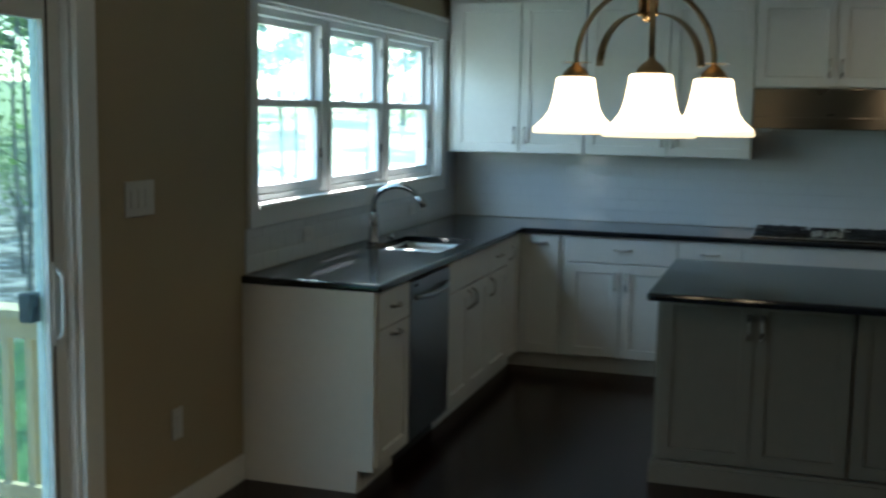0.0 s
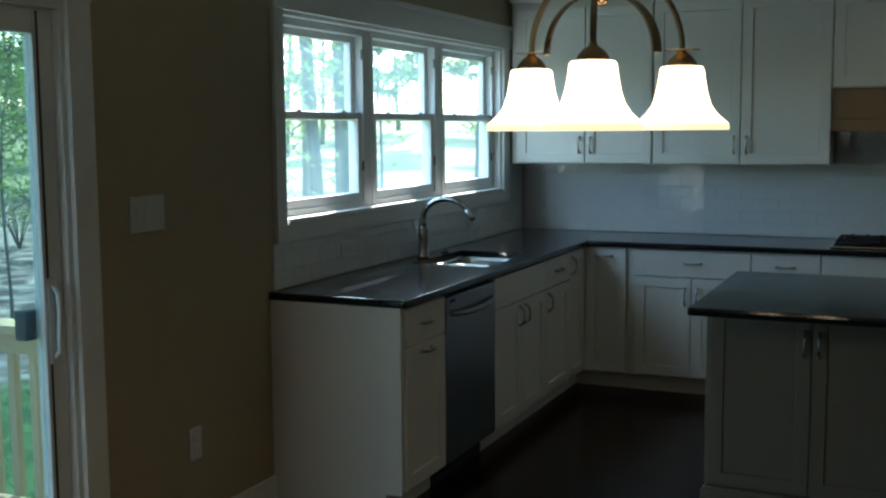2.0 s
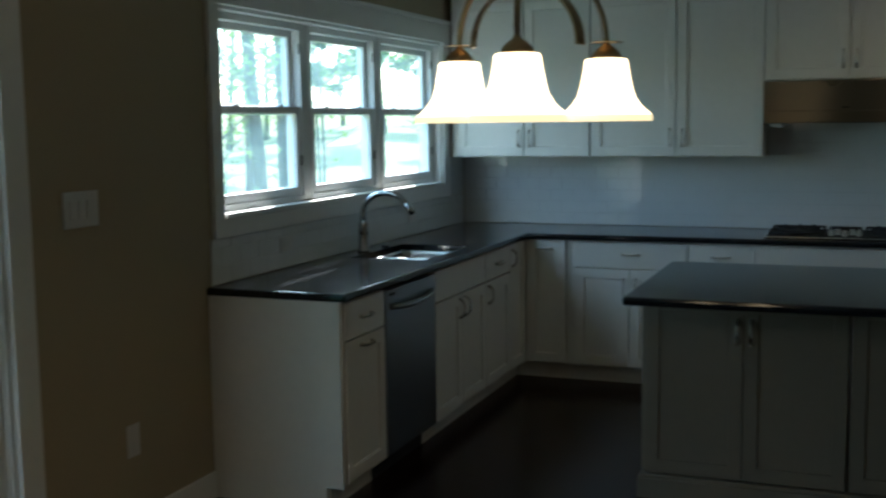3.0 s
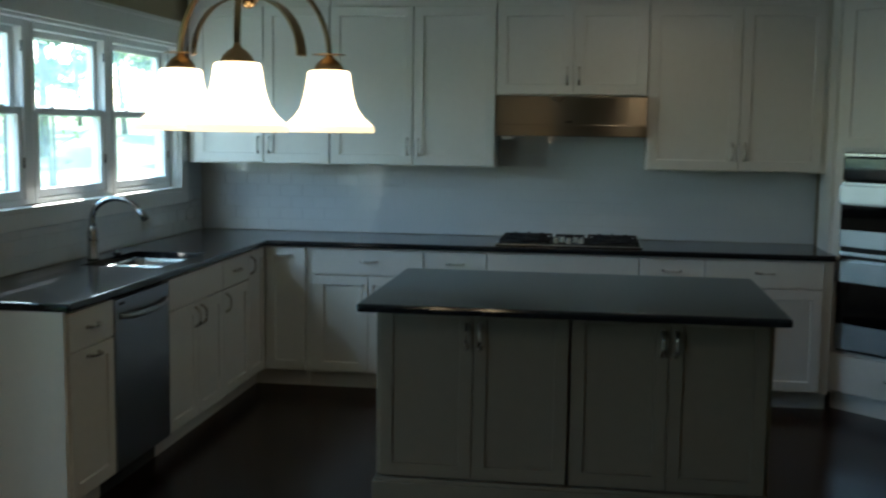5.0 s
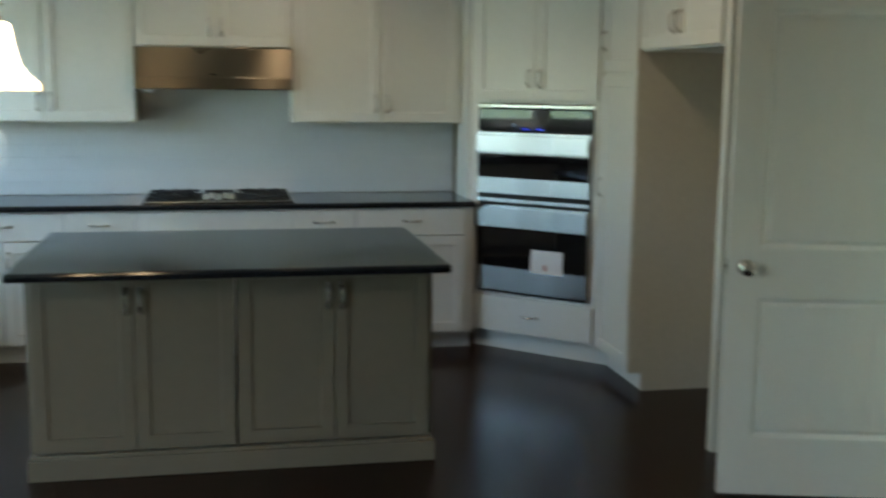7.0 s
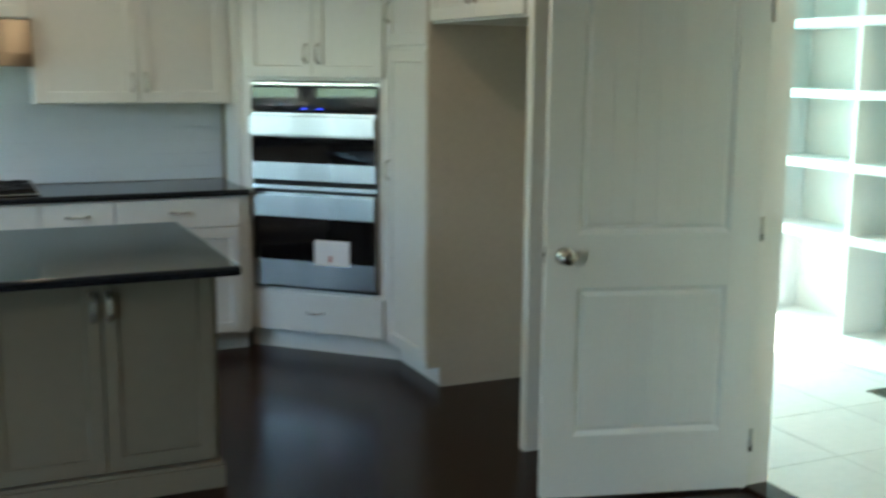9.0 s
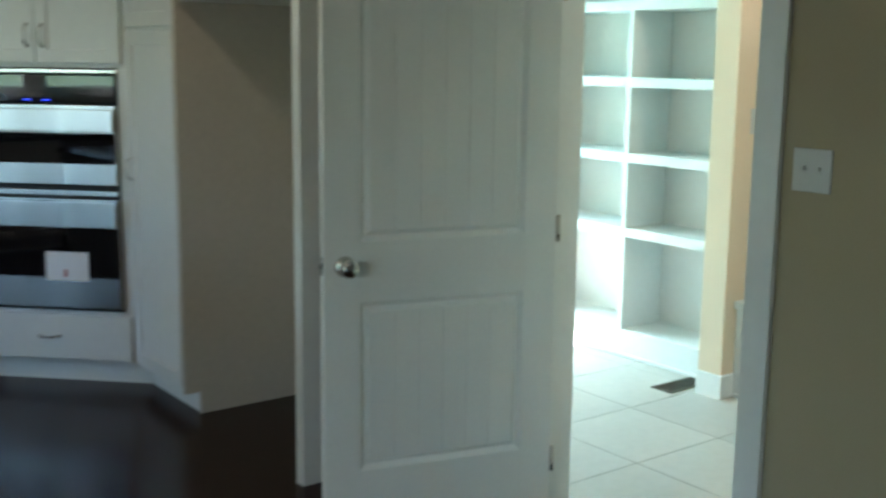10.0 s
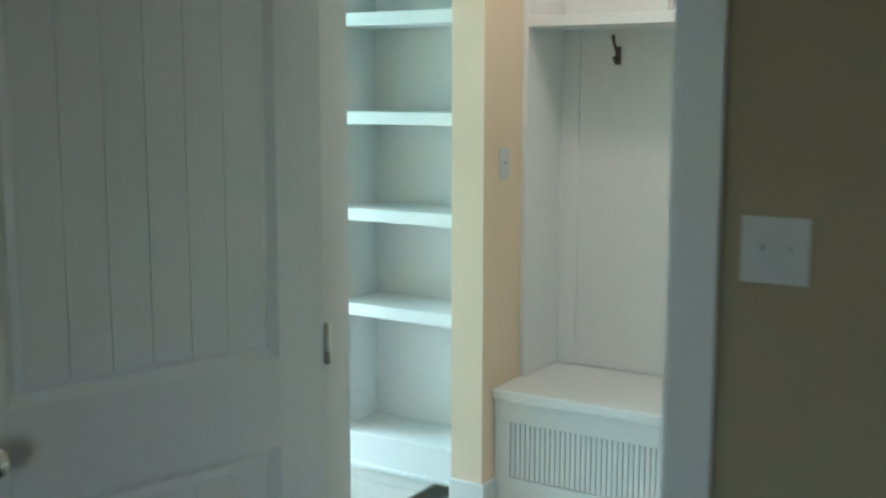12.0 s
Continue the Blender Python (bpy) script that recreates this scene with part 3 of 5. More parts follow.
def panel_door():
    """Local x runs from the hinge to the latch edge; the face seen from the kitchen looks to +y."""
    w, h, t = 0.81, 2.02, 0.04
    ob = thing("panel_door", "white two-panel plank-style interior door standing open", "door", pose(HINGE[0], HINGE[1], 0.012, 0, 0, DOOR_TURN))
    st, rails = 0.118, ((0.0, 0.235), (0.795, 0.988), (h - 0.125, h))
    bm = bmesh.new()
    box(bm, 0, st, -t / 2, t / 2, 0, h, 0.0015)
    box(bm, w - st, w, -t / 2, t / 2, 0, h, 0.0015)
    for a, b in rails:
        box(bm, st, w - st, -t / 2, t / 2, a, b)
    part("door_leaf", bm, DOORWHITE, ob)
    for a, b in ((0.235, 0.795), (0.988, h - 0.125)):
        bm = bmesh.new()
        # sticking: a sloped moulding round the opening, then a raised field of planks
        for side in (1, -1):
            rings = []
            for inset, deep in ((0, 0.0003), (0.003, 0.0022), (0.016, 0.0135), (0.020, 0.0140), (0.033, 0.0048), (0.036, 0.0045)):
                y = side * (t / 2 - deep)
                rings.append([bm.verts.new((x, y, z)) for x, z in ((st + inset, a + inset), (w - st - inset, a + inset), (w - st - inset, b - inset), (st + inset, b - inset))])
            for p, q in zip(rings, rings[1:]):
                for k in range(4):
                    bm.faces.new((p[k], p[(k + 1) % 4], q[(k + 1) % 4], q[k]))
        mould = part("panel_moulding", bm, DOORWHITE, ob)
        n, x0, x1 = 6, st + 0.036, w - st - 0.036
        step = (x1 - x0) / n
        for k in range(n):
            pb = B(x0 + k * step + 0.0004, x0 + (k + 1) * step - 0.0004, -t / 2 + 0.0045, t / 2 - 0.0045, a + 0.036, b - 0.036, 0.0009)
            part("plank", pb, DOORWHITE, mould)
    for side in (1, -1):
        kb = bmesh.new()
        lathe(kb, [(0.001, 0), (0.033, 0), (0.033, 0.004), (0.026, 0.010), (0.012, 0.014), (0.011, 0.030), (0.018, 0.036), (0.026, 0.044), (0.0285, 0.054), (0.027, 0.062), (0.020, 0.068), (0.001, 0.070)], n=20, cap=False)
        bmesh.ops.rotate(kb, verts=kb.verts, cent=(0, 0, 0), matrix=Matrix.Rotation(radians(-90 * side), 3, "X"))
        bmesh.ops.translate(kb, verts=kb.verts, vec=(w - 0.068, side * t / 2, 0.914))
        part("door_knob", kb, NICKEL, ob, "satin nickel round knob")
    lb = bmesh.new()
    box(lb, w - 0.0005, w + 0.0015, -0.0125, 0.0125, 0.884, 0.944, 0.0004)
    box(lb, w + 0.0015, w + 0.011, -0.006, 0.006, 0.904, 0.924, 0.002)
    part("latch", lb, NICKEL, ob)
    for z in (0.19, 1.0, 1.79):
        hb = bmesh.new()
        tube(hb, [(-0.006, t / 2 + 0.004, z - 0.045), (-0.006, t / 2 + 0.004, z + 0.045)], 0.0065, 10)
        box(hb, -0.003, 0.0005, -0.012, t / 2 + 0.002, z - 0.044, z + 0.044)
        part("hinge", hb, NICKEL, ob)
    return ob


panel_door()

# ---- kitchen: window-wall run (local x runs towards +y) ----
BD, CT, CTH = 0.608, 0.914, 0.034
CB = CT - CTH                 # top of the base cabinets
DR = 0.712                    # bottom of the top drawers


def west(y0):
    return pose(0.002, y0, 0, 0, 0, 90)


def north(x0):
    return pose(x0, -0.002, 0, 0, 0, 0)


BASE_LABEL = "white painted shaker base cabinet under a dark granite counter"
w = 0.40
cabinet("base_cabinet", "white shaker base cabinet with a drawer at the counter's end", west(-3.143), w, BD, 0, CB,
        [("drawer", 0.005, w, DR, CB - 0.006, [(w / 2, 0.795, False)]), ("door", 0.005, w, 0.11, DR, [(w / 2, 0.675, False)])], 0.1, group="base cabinets")
tall_end = solid("end_panel", box(B(0.004, BD - 0.062, -3.164, -3.145, 0, 0.1), 0.004, BD + 0.012, -3.164, -3.145, 0.1, CB), WHITE, "white painted end panel of the base cabinets", "panel")
w = 0.765
cabinet("base_cabinet", "white shaker sink cabinet with two doors", west(-2.145), w, BD, 0, CB,
        [("drawer", 0, w, DR, CB - 0.006, []), ("door", 0, w / 2, 0.11, DR, [(w / 2 - 0.04, 0.635, True)]), ("door", w / 2, w, 0.11, DR, [(w / 2 + 0.04, 0.635, True)])], 0.1, group="base cabinets", open_top=True)
w = 0.44
cabinet("base_cabinet", "narrow white shaker base cabinet with drawer and door", west(-1.378), w, BD, 0, CB,
        [("drawer", 0, w, DR, CB - 0.006, [(w / 2, 0.795, False)]), ("door", 0, w, 0.11, DR, [(0.04, 0.635, True)])], 0.1, group="base cabinets")


def corner_cabinet():
    ob = thing("corner_cabinet", "white corner base cabinet with two full-height doors", "cabinet", pose(0.002, -0.002, 0), "base cabinets")
    d = BD
    part("body", B(0, d, -0.934, 0, 0.1, CB, 0.001), WHITE, ob)
    part("body", B(d, 0.886, -d, 0, 0.1, CB, 0.001), WHITE, ob)
    part("toe_kick", B(d - 0.075, d - 0.06, -0.934, -d + 0.075, 0, 0.098), WHITE, ob)
    part("toe_kick", B(d - 0.06, 0.886, -d + 0.06, -d + 0.075, 0, 0.098), WHITE, ob)
    # the leaf on the cooktop side
    f = part("door", shaker(d + 0.028, 0.884, 0.112, CB - 0.008, -d - 0.001), WHITE, ob)
    pull(f, (d + 0.028 + 0.884) / 2 - 0.01, CB - 0.055, -d - 0.021, False)
    # the leaf on the sink side
    bm = shaker(-0.932, -d - 0.028, 0.112, CB - 0.008, -d - 0.001)
    bmesh.ops.rotate(bm, verts=bm.verts, cent=(0, 0, 0), matrix=Matrix.Rotation(radians(90), 3, "Z"))
    g = part("door", bm, WHITE, ob)
    hb = pull(g, -0.90, 0.79, -d - 0.021, True)
    hb.data.transform(Matrix.Rotation(radians(90), 4, "Z"))


corner_cabinet()

# ---- cooktop-wall run ----
w = 0.73
cabinet("base_cabinet", "wide white shaker base cabinet with drawer and two doors", north(0.891), w, BD, 0, CB,
        [("drawer", 0.045, w, DR, CB - 0.006, [(w / 2 + 0.03, 0.80, False)]), ("door", 0.05, 0.39, 0.11, DR, [(0.355, 0.60, True)]), ("door", 0.39, w, 0.11, DR, [(0.425, 0.60, True)])], 0.1, group="base cabinets")
w = 0.382
cabinet("base_cabinet", "narrow white base cabinet with a drawer beside the cooktop", north(1.622), w, BD, 0, CB,
        [("drawer", 0, w, DR, CB - 0.006, [(w / 2, 0.80, False)]), ("door", 0, w, 0.11, DR, [(0.04, 0.60, True)])], 0.1, group="base cabinets")
w = 0.892
cabinet("base_cabinet", "white base cabinet under the gas cooktop", north(2.005), w, BD, 0, CB,
        [("drawer", 0, w, DR, CB - 0.006, []), ("door", 0, w / 2, 0.11, DR, [(w / 2 - 0.04, 0.60, True)]), ("door", w / 2, w, 0.11, DR, [(w / 2 + 0.04, 0.60, True)])], 0.1, group="base cabinets")
w = 0.375
cabinet("base_cabinet", "narrow white base cabinet with a drawer beside the cooktop", north(2.898), w, BD, 0, CB,
        [("drawer", 0, w, DR, CB - 0.006, [(w / 2, 0.80, False)]), ("door", 0, w, 0.11, DR, [(w - 0.04, 0.60, True)])], 0.1, group="base cabinets")
w = 0.72
cabinet("base_cabinet", "white shaker base cabinet beside the tall oven cabinet", north(3.274), w, BD, 0, CB,
        [("drawer", 0, w - 0.05, DR, CB - 0.006, [(w / 2 - 0.02, 0.80, False)]), ("door", 0, 0.335, 0.11, DR, [(0.30, 0.60, True)]), ("door", 0.335, w - 0.05, 0.11, DR, [(0.37, 0.60, True)])], 0.1, group="base cabinets")

# ---- wall cabinets ----
UD, UB, UT = 0.312, 1.37, 2.40


def upper(label, x0, x1, z0, split, pad0=0.0, pad1=0.0, hz=0.12):
    w = x1 - x0
    s = split - x0
    hz = z0 + hz
    return cabinet("wall_cabinet", label, north(x0), w, UD, z0, UT,
                   [("door", pad0, s, z0 + 0.004, UT - 0.045, [(s - 0.036, hz, True)]), ("door", s, w - pad1, z0 + 0.004, UT - 0.045, [(s + 0.036, hz, True)])], group="wall cabinets")


upper("white shaker wall cabinet beside the window", 0.037, 0.962, UB, 0.535, 0.04)
upper("tall white shaker wall cabinet with two doors", 0.968, 2.008, UB, 1.497)
upper("short white shaker wall cabinet over the range hood", 2.010, 2.926, 1.815, 2.478)
upper("wide white shaker wall cabinet with two doors", 2.928, 3.996, UB, 3.468, 0.0, 0.045)
solid("crown_moulding", box(B(0.03, 4.0, -0.345, -0.002, UT + 0.001, UT + 0.05, 0.004), 0.03, 4.0, -0.36, -0.345, UT + 0.02, UT + 0.05, 0.003), WHITE,
      "white painted crown along the wall cabinets", "moulding")

# ---- counters ----
def counter_top():
    ob = thing("countertop", "dark charcoal granite counter turning the corner with a rounded edge", "countertop", pose(0, 0, CB))
    sx0, sx1, sy0, sy1 = 0.135, 0.545, -2.06, -1.40
    ys = (-3.172, sy0, sy1, -0.645)
    bm = bmesh.new()
    e = 0.012
    z1 = CTH + 0.0005

    def rounded(xa, xb, ya, yb, edges):
        vs0 = len(bm.verts)
        box(bm, xa, xb, ya, yb, 0.0005, z1)
        bm.verts.ensure_lookup_table()
        sel = []
        for v in list(bm.verts)[vs0:]:
            for ed in v.link_edges:
                if ed in sel:
                    continue
                c = (ed.verts[0].co + ed.verts[1].co) / 2
                if ("x" in edges and abs(c.x - xb) < 1e-5 and abs(ed.verts[0].co.z - ed.verts[1].co.z) < 1e-5) or \
                   ("y" in edges and abs(c.y - ya) < 1e-5 and abs(ed.verts[0].co.z - ed.verts[1].co.z) < 1e-5) or \
                   ("x" in edges and "y" in edges and abs(c.x - xb) < 1e-5 and abs(c.y - ya) < 1e-5):
                    sel.append(ed)
        bmesh.ops.bevel(bm, geom=sel, offset=e, segments=4, affect="EDGES", profile=0.5)

    rounded(0.002, 0.65, ys[0], sy0, "xy")
    rounded(sx1, 0.65, sy0, sy1, "x")
    box(bm, 0.002, sx0, sy0, sy1, 0.0005, z1)
    rounded(0.002, 0.65, sy1, -0.645, "x")
    box(bm, 0.002, 0.65, -0.645, -0.002, 0.0005, z1)
    rounded(0.65, 3.998, -0.65, -0.002, "y")
    part("slab", bm, GRANITE, ob)


counter_top()


def kitchen_sink():
    ob = thing("kitchen_sink", "double-bowl stainless steel undermount sink", "sink", pose(0, 0, CB))
    for a, b in ((-2.05, -1.745), (-1.715, -1.41)):
        bm = bmesh.new()
        x0, x1 = 0.145, 0.535
        rings = []
        for ins, z in ((-0.014, 0.0), (0.0, -0.001), (0.006, -0.02), (0.012, -0.14), (0.035, -0.17), (0.11, -0.178)):
            ring = []
            r = 0.05
            for cx, cy, s in ((x1 - ins - r, b - ins - r, 0), (x0 + ins + r, b - ins - r, 90), (x0 + ins + r, a + ins + r, 180), (x1 - ins - r, a + ins + r, 270)):
                for k in range(4):
                    t = radians(s + 30 * k)
                    ring.append(bm.verts.new((cx + r * math.cos(t), cy + r * math.sin(t), z)))
            rings.append(ring)
        for p, q in zip(rings, rings[1:]):
            for k in range(16):
                bm.faces.new((p[k], p[(k + 1) % 16], q[(k + 1) % 16], q[k])).smooth = True
        bm.faces.new(rings[-1])
        bowl = part("bowl", bm, SINKSTEEL, ob)
        part("drain", lathe(bmesh.new(), [(0.04, 0), (0.045, 0.003), (0.03, 0.004), (0.028, 0.0005)], (0.33, (a + b) / 2, -0.178)), NICKEL, bowl)
    part("divider", B(0.165, 0.515, -1.747, -1.713, -0.03, -0.0022, 0.006), STEEL, ob, "bright steel divider between the bowls")


kitchen_sink()


def faucet():
    ob = thing("kitchen_faucet", "tall brushed nickel gooseneck faucet at the sink", "faucet", pose(0.085, -1.80, CT + 0.001))
    bm = lathe(bmesh.new(), [(0.032, 0), (0.033, 0.006), (0.028, 0.012), (0.027, 0.10), (0.025, 0.15), (0.019, 0.17)])
    part("base", bm, CHROME, ob)
    pts, rad = [], []
    for k in range(22):
        a = k / 21
        th = radians(180 - 152 * a)
        R = 0.135
        pts.append((R + R * math.cos(th), 0.0, 0.205 + R * 0.82 * math.sin(th)))
        rad.append(0.0155 - 0.002 * a)
    pts = [(0, 0, 0.15), (0, 0, 0.19)] + pts
    rad = [0.019, 0.0165] + rad
    part("spout", tube(bmesh.new(), pts, rad, 12), CHROME, ob)
    e = Vector(pts[-1])
    d = (e - Vector(pts[-2])).normalized()
    part("spray_head", tube(bmesh.new(), [e - d * 0.005, e + d * 0.02, e + d * 0.055, e + d * 0.06], [0.0145, 0.018, 0.019, 0.015], 12), CHROME, ob)
    part("lever", tube(bmesh.new(), [(0.0, -0.02, 0.10), (0.005, -0.05, 0.105), (0.02, -0.095, 0.135)], [0.011, 0.008, 0.006], 8), CHROME, ob)
    b = thing("soap_dispenser", "small brushed nickel button cap on the counter", "dispenser", pose(0.085, -1.52, CT + 0.001))
    part("cap", lathe(bmesh.new(), [(0.022, 0), (0.023, 0.005), (0.015, 0.008), (0.013, 0.02), (0.004, 0.023)]), CHROME, b)


faucet()


def dishwasher():
    w = 0.596
    ob = thing("dishwasher", "grey stainless steel dishwasher built in under the counter", "dishwasher", west(-2.742))
    part("body", B(0.003, w - 0.003, -BD + 0.01, 0, 0.1, CB - 0.004), DARK, ob)
    part("toe_kick", B(0.003, w - 0.003, -BD + 0.06, -BD + 0.07, 0, 0.1), BLACKPL, ob)
    dr = part("door", B(0.005, w - 0.005, -BD - 0.024, -BD + 0.008, 0.115, CB - 0.018, 0.005), DWSTEEL, ob)
    bm = bmesh.new()
    pts = [(0.05 + (w - 0.10) * k / 10, -BD - 0.026 - 0.03 * (1 - (k / 5 - 1) ** 4), 0.787 - 0.012 * (1 - (k / 5 - 1) ** 2)) for k in range(11)]
    tube(bm, pts, 0.013, 10)
    part("handle", bm, DWSTEEL, dr, "bowed steel bar handle")
    part("badge", B(0.04, 0.10, -BD - 0.0255, -BD - 0.0235, 0.835, 0.847), DARK, dr, "small dark badge")


dishwasher()


def cooktop():
    ob = thing("gas_cooktop", "stainless gas cooktop with black cast iron grates", "cooktop", pose(2.045, -0.585, CT + 0.001))
    W, D = 0.87, 0.50
    part("tray", B(0, W, 0, D, 0, 0.012, 0.004), STEEL, ob)
    part("burner_pan", B(0.012, W - 0.012, 0.022, D - 0.012, 0.0118, 0.0135, 0.0005), DARK, ob, "black enamel burner pan")
    for gx in (0.02, 0.545):
        bm = bmesh.new()
        gw, gd = 0.305, 0.46
        x0, y0 = gx, 0.02
        for a in (0.0, 0.5, 1.0):
            tube(bm, [(x0 + 0.008, y0 + 0.01 + a * (gd - 0.02), 0.030), (x0 + gw - 0.008, y0 + 0.01 + a * (gd - 0.02), 0.030)], 0.0075, 6)
        for b in (0.0, 1.0):
            tube(bm, [(x0 + 0.008 + b * (gw - 0.016), y0 + 0.01, 0.030), (x0 + 0.008 + b * (gw - 0.016), y0 + gd - 0.01, 0.030)], 0.0075, 6)
        for cy in (0.25, 0.75):
            c = (x0 + gw / 2, y0 + cy * gd)
            for k in range(8):
                t = radians(45 * k)
                u, v = Vector((math.cos(t), math.sin(t) * 0.86, 0)), Vector((-math.sin(t), math.cos(t), 0)) * 0.006
                o = Vector((*c, 0))
                ends = []
                for d, za, zb in ((0.028, 0.024, 0.033), (0.075, 0.020, 0.037), (0.122, 0.014, 0.045)):
                    ends.append([bm.verts.new(o + u * d + v * sg + Vector((0, 0, z))) for sg, z in ((-1, za), (1, za), (1, zb), (-1, zb))])
                for p, q in zip(ends, ends[1:]):
                    for j in range(4):
                        bm.faces.new((p[j], p[(j + 1) % 4], q[(j + 1) % 4], q[j]))
                bm.faces.new(ends[0][::-1])
                bm.faces.new(ends[-1])
        for fx in (0.012, gw - 0.012):
            for fy in (0.015, gd - 0.015):
                tube(bm, [(x0 + fx, y0 + fy, 0.012), (x0 + fx, y0 + fy, 0.034)], 0.008, 6)
        part("grate", bm, IRON, ob, "black cast iron grate")
        for cy in (0.25, 0.75):
            part("burner", lathe(bmesh.new(), [(0.055, 0), (0.05, 0.012), (0.035, 0.014), (0.038, 0.024), (0.03, 0.028), (0.002, 0.028)], (x0 + gw / 2, y0 + cy * gd, 0.012)), IRON, ob)
    part("burner", lathe(bmesh.new(), [(0.062, 0), (0.055, 0.014), (0.04, 0.016), (0.04, 0.026), (0.002, 0.03)], (W / 2, 0.33, 0.012)), IRON, ob)
    bm = bmesh.new()
    for k in range(4):
        t = radians(45 + 90 * k)
        tube(bm, [(W / 2 + 0.03 * math.cos(t), 0.33 + 0.03 * math.sin(t), 0.036), (W / 2 + 0.10 * math.cos(t), 0.33 + 0.12 * math.sin(t), 0.030)], 0.0075, 6)
    tube(bm, [(W / 2 - 0.085, 0.20, 0.028), (W / 2 + 0.085, 0.20, 0.028), (W / 2 + 0.085, 0.46, 0.028), (W / 2 - 0.085, 0.46, 0.028), (W / 2 - 0.085, 0.20, 0.028)], 0.0075, 6)
    part("grate", bm, IRON, ob, "black cast iron grate")
    for kx, ky in ((-0.075, 0.07), (0.0, 0.05), (0.075, 0.07), (-0.04, 0.13), (0.04, 0.13)):
        part("knob", lathe(bmesh.new(), [(0.021, 0), (0.021, 0.006), (0.017, 0.009), (0.0155, 0.034), (0.013, 0.037)], (W / 2 + kx, ky, 0.012), 16), STEEL, ob, "steel control knob")


cooktop()


def range_hood():
    ob = thing("range_hood", "brushed stainless steel under-cabinet range hood", "range hood", pose(2.012, -0.004, 1.568))
    W = 0.912
    prof = [(0.0, 0.245), (-0.372, 0.245), (-0.379, 0.238), (-0.386, 0.072), (-0.389, 0.068), (-0.389, 0.062), (-0.386, 0.004), (-0.380, 0.0), (-0.35, 0.0), (-0.345, 0.02), (0.0, 0.02)]
    bm = bmesh.new()
    rows = [[bm.verts.new((x, y, z)) for y, z in prof] for x in (0.0, W)]
    n = len(prof)
    for k in range(n):
        bm.faces.new((rows[0][k], rows[0][(k + 1) % n], rows[1][(k + 1) % n], rows[1][k]))
    bm.faces.new(rows[0][::-1])
    bm.faces.new(rows[1])
    part("canopy", bm, HOODSTEEL, ob)
    part("badge", B(0.43, 0.47, -0.3935, -0.3855, 0.085, 0.092, 0.0005), BLACKPL, ob)
    for x in (0.08, 0.47):
        part("filter", B(x, x + 0.36, -0.33, -0.06, 0.012, 0.021, 0.002), NICKEL, ob)
    part("lamp_lens", B(0.05, 0.11, -0.36, -0.335, -0.022, 0.004, 0.006), PLASTIC, ob, "small white hood lamp")


range_hood()


# ---- the tall oven cabinet across the corner ----
TALL = 2.40


def oven_cabinet():
    L = 0.877
    ob = thing("oven_cabinet", "tall white cabinet set diagonally round the built-in ovens", "cabinet", pose(4.0, -0.5, 0, 0, 0, -45), "tall cabinets")
    # local: x along the diagonal front, y towards the corner
    top, bot = TALL, 0.10
    # carcass in three blocks, leaving the ovens' opening
    o0, o1, oz0, oz1 = 0.062, 0.825, 0.352, 1.505
    for x0, x1, z0, z1 in ((0.0, o0, bot, top), (o1, L, bot, top), (o0, o1, bot, oz0), (o0, o1, oz1, top)):
        part("face_frame", B(x0, x1, 0.0, 0.30, z0, z1), WHITE, ob)
    part("back_panel", B(o0, o1, 0.28, 0.30, oz0, oz1), WHITE, ob)
    part("toe_kick", B(0.02, L + 0.06, 0.03, 0.045, 0, 0.099), WHITE, ob)
    side = bmesh.new()
    box(side, -0.0005, 0.353, -0.001, 0.018, CT + 0.002, TALL)
    bmesh.ops.rotate(side, verts=side.verts, cent=(0, 0, 0), matrix=Matrix.Rotation(radians(135), 3, "Z"))
    part("side_panel", side, WHITE, ob)
    mid = (o0 + o1) / 2
    for a, b, hx in ((o0 - 0.03, mid, mid - 0.036), (mid, o1 + 0.03, mid + 0.036)):
        f = part("door", shaker(a + 0.002, b - 0.002, 1.525, TALL - 0.045, -0.001), WHITE, ob)
        pull(f, hx, 1.65, -0.021, True)
    d = part("drawer", slab(o0 - 0.03, o1 + 0.03, 0.118, 0.335, -0.001), WHITE, ob)
    pull(d, mid, 0.23, -0.021, False)


oven_cabinet()


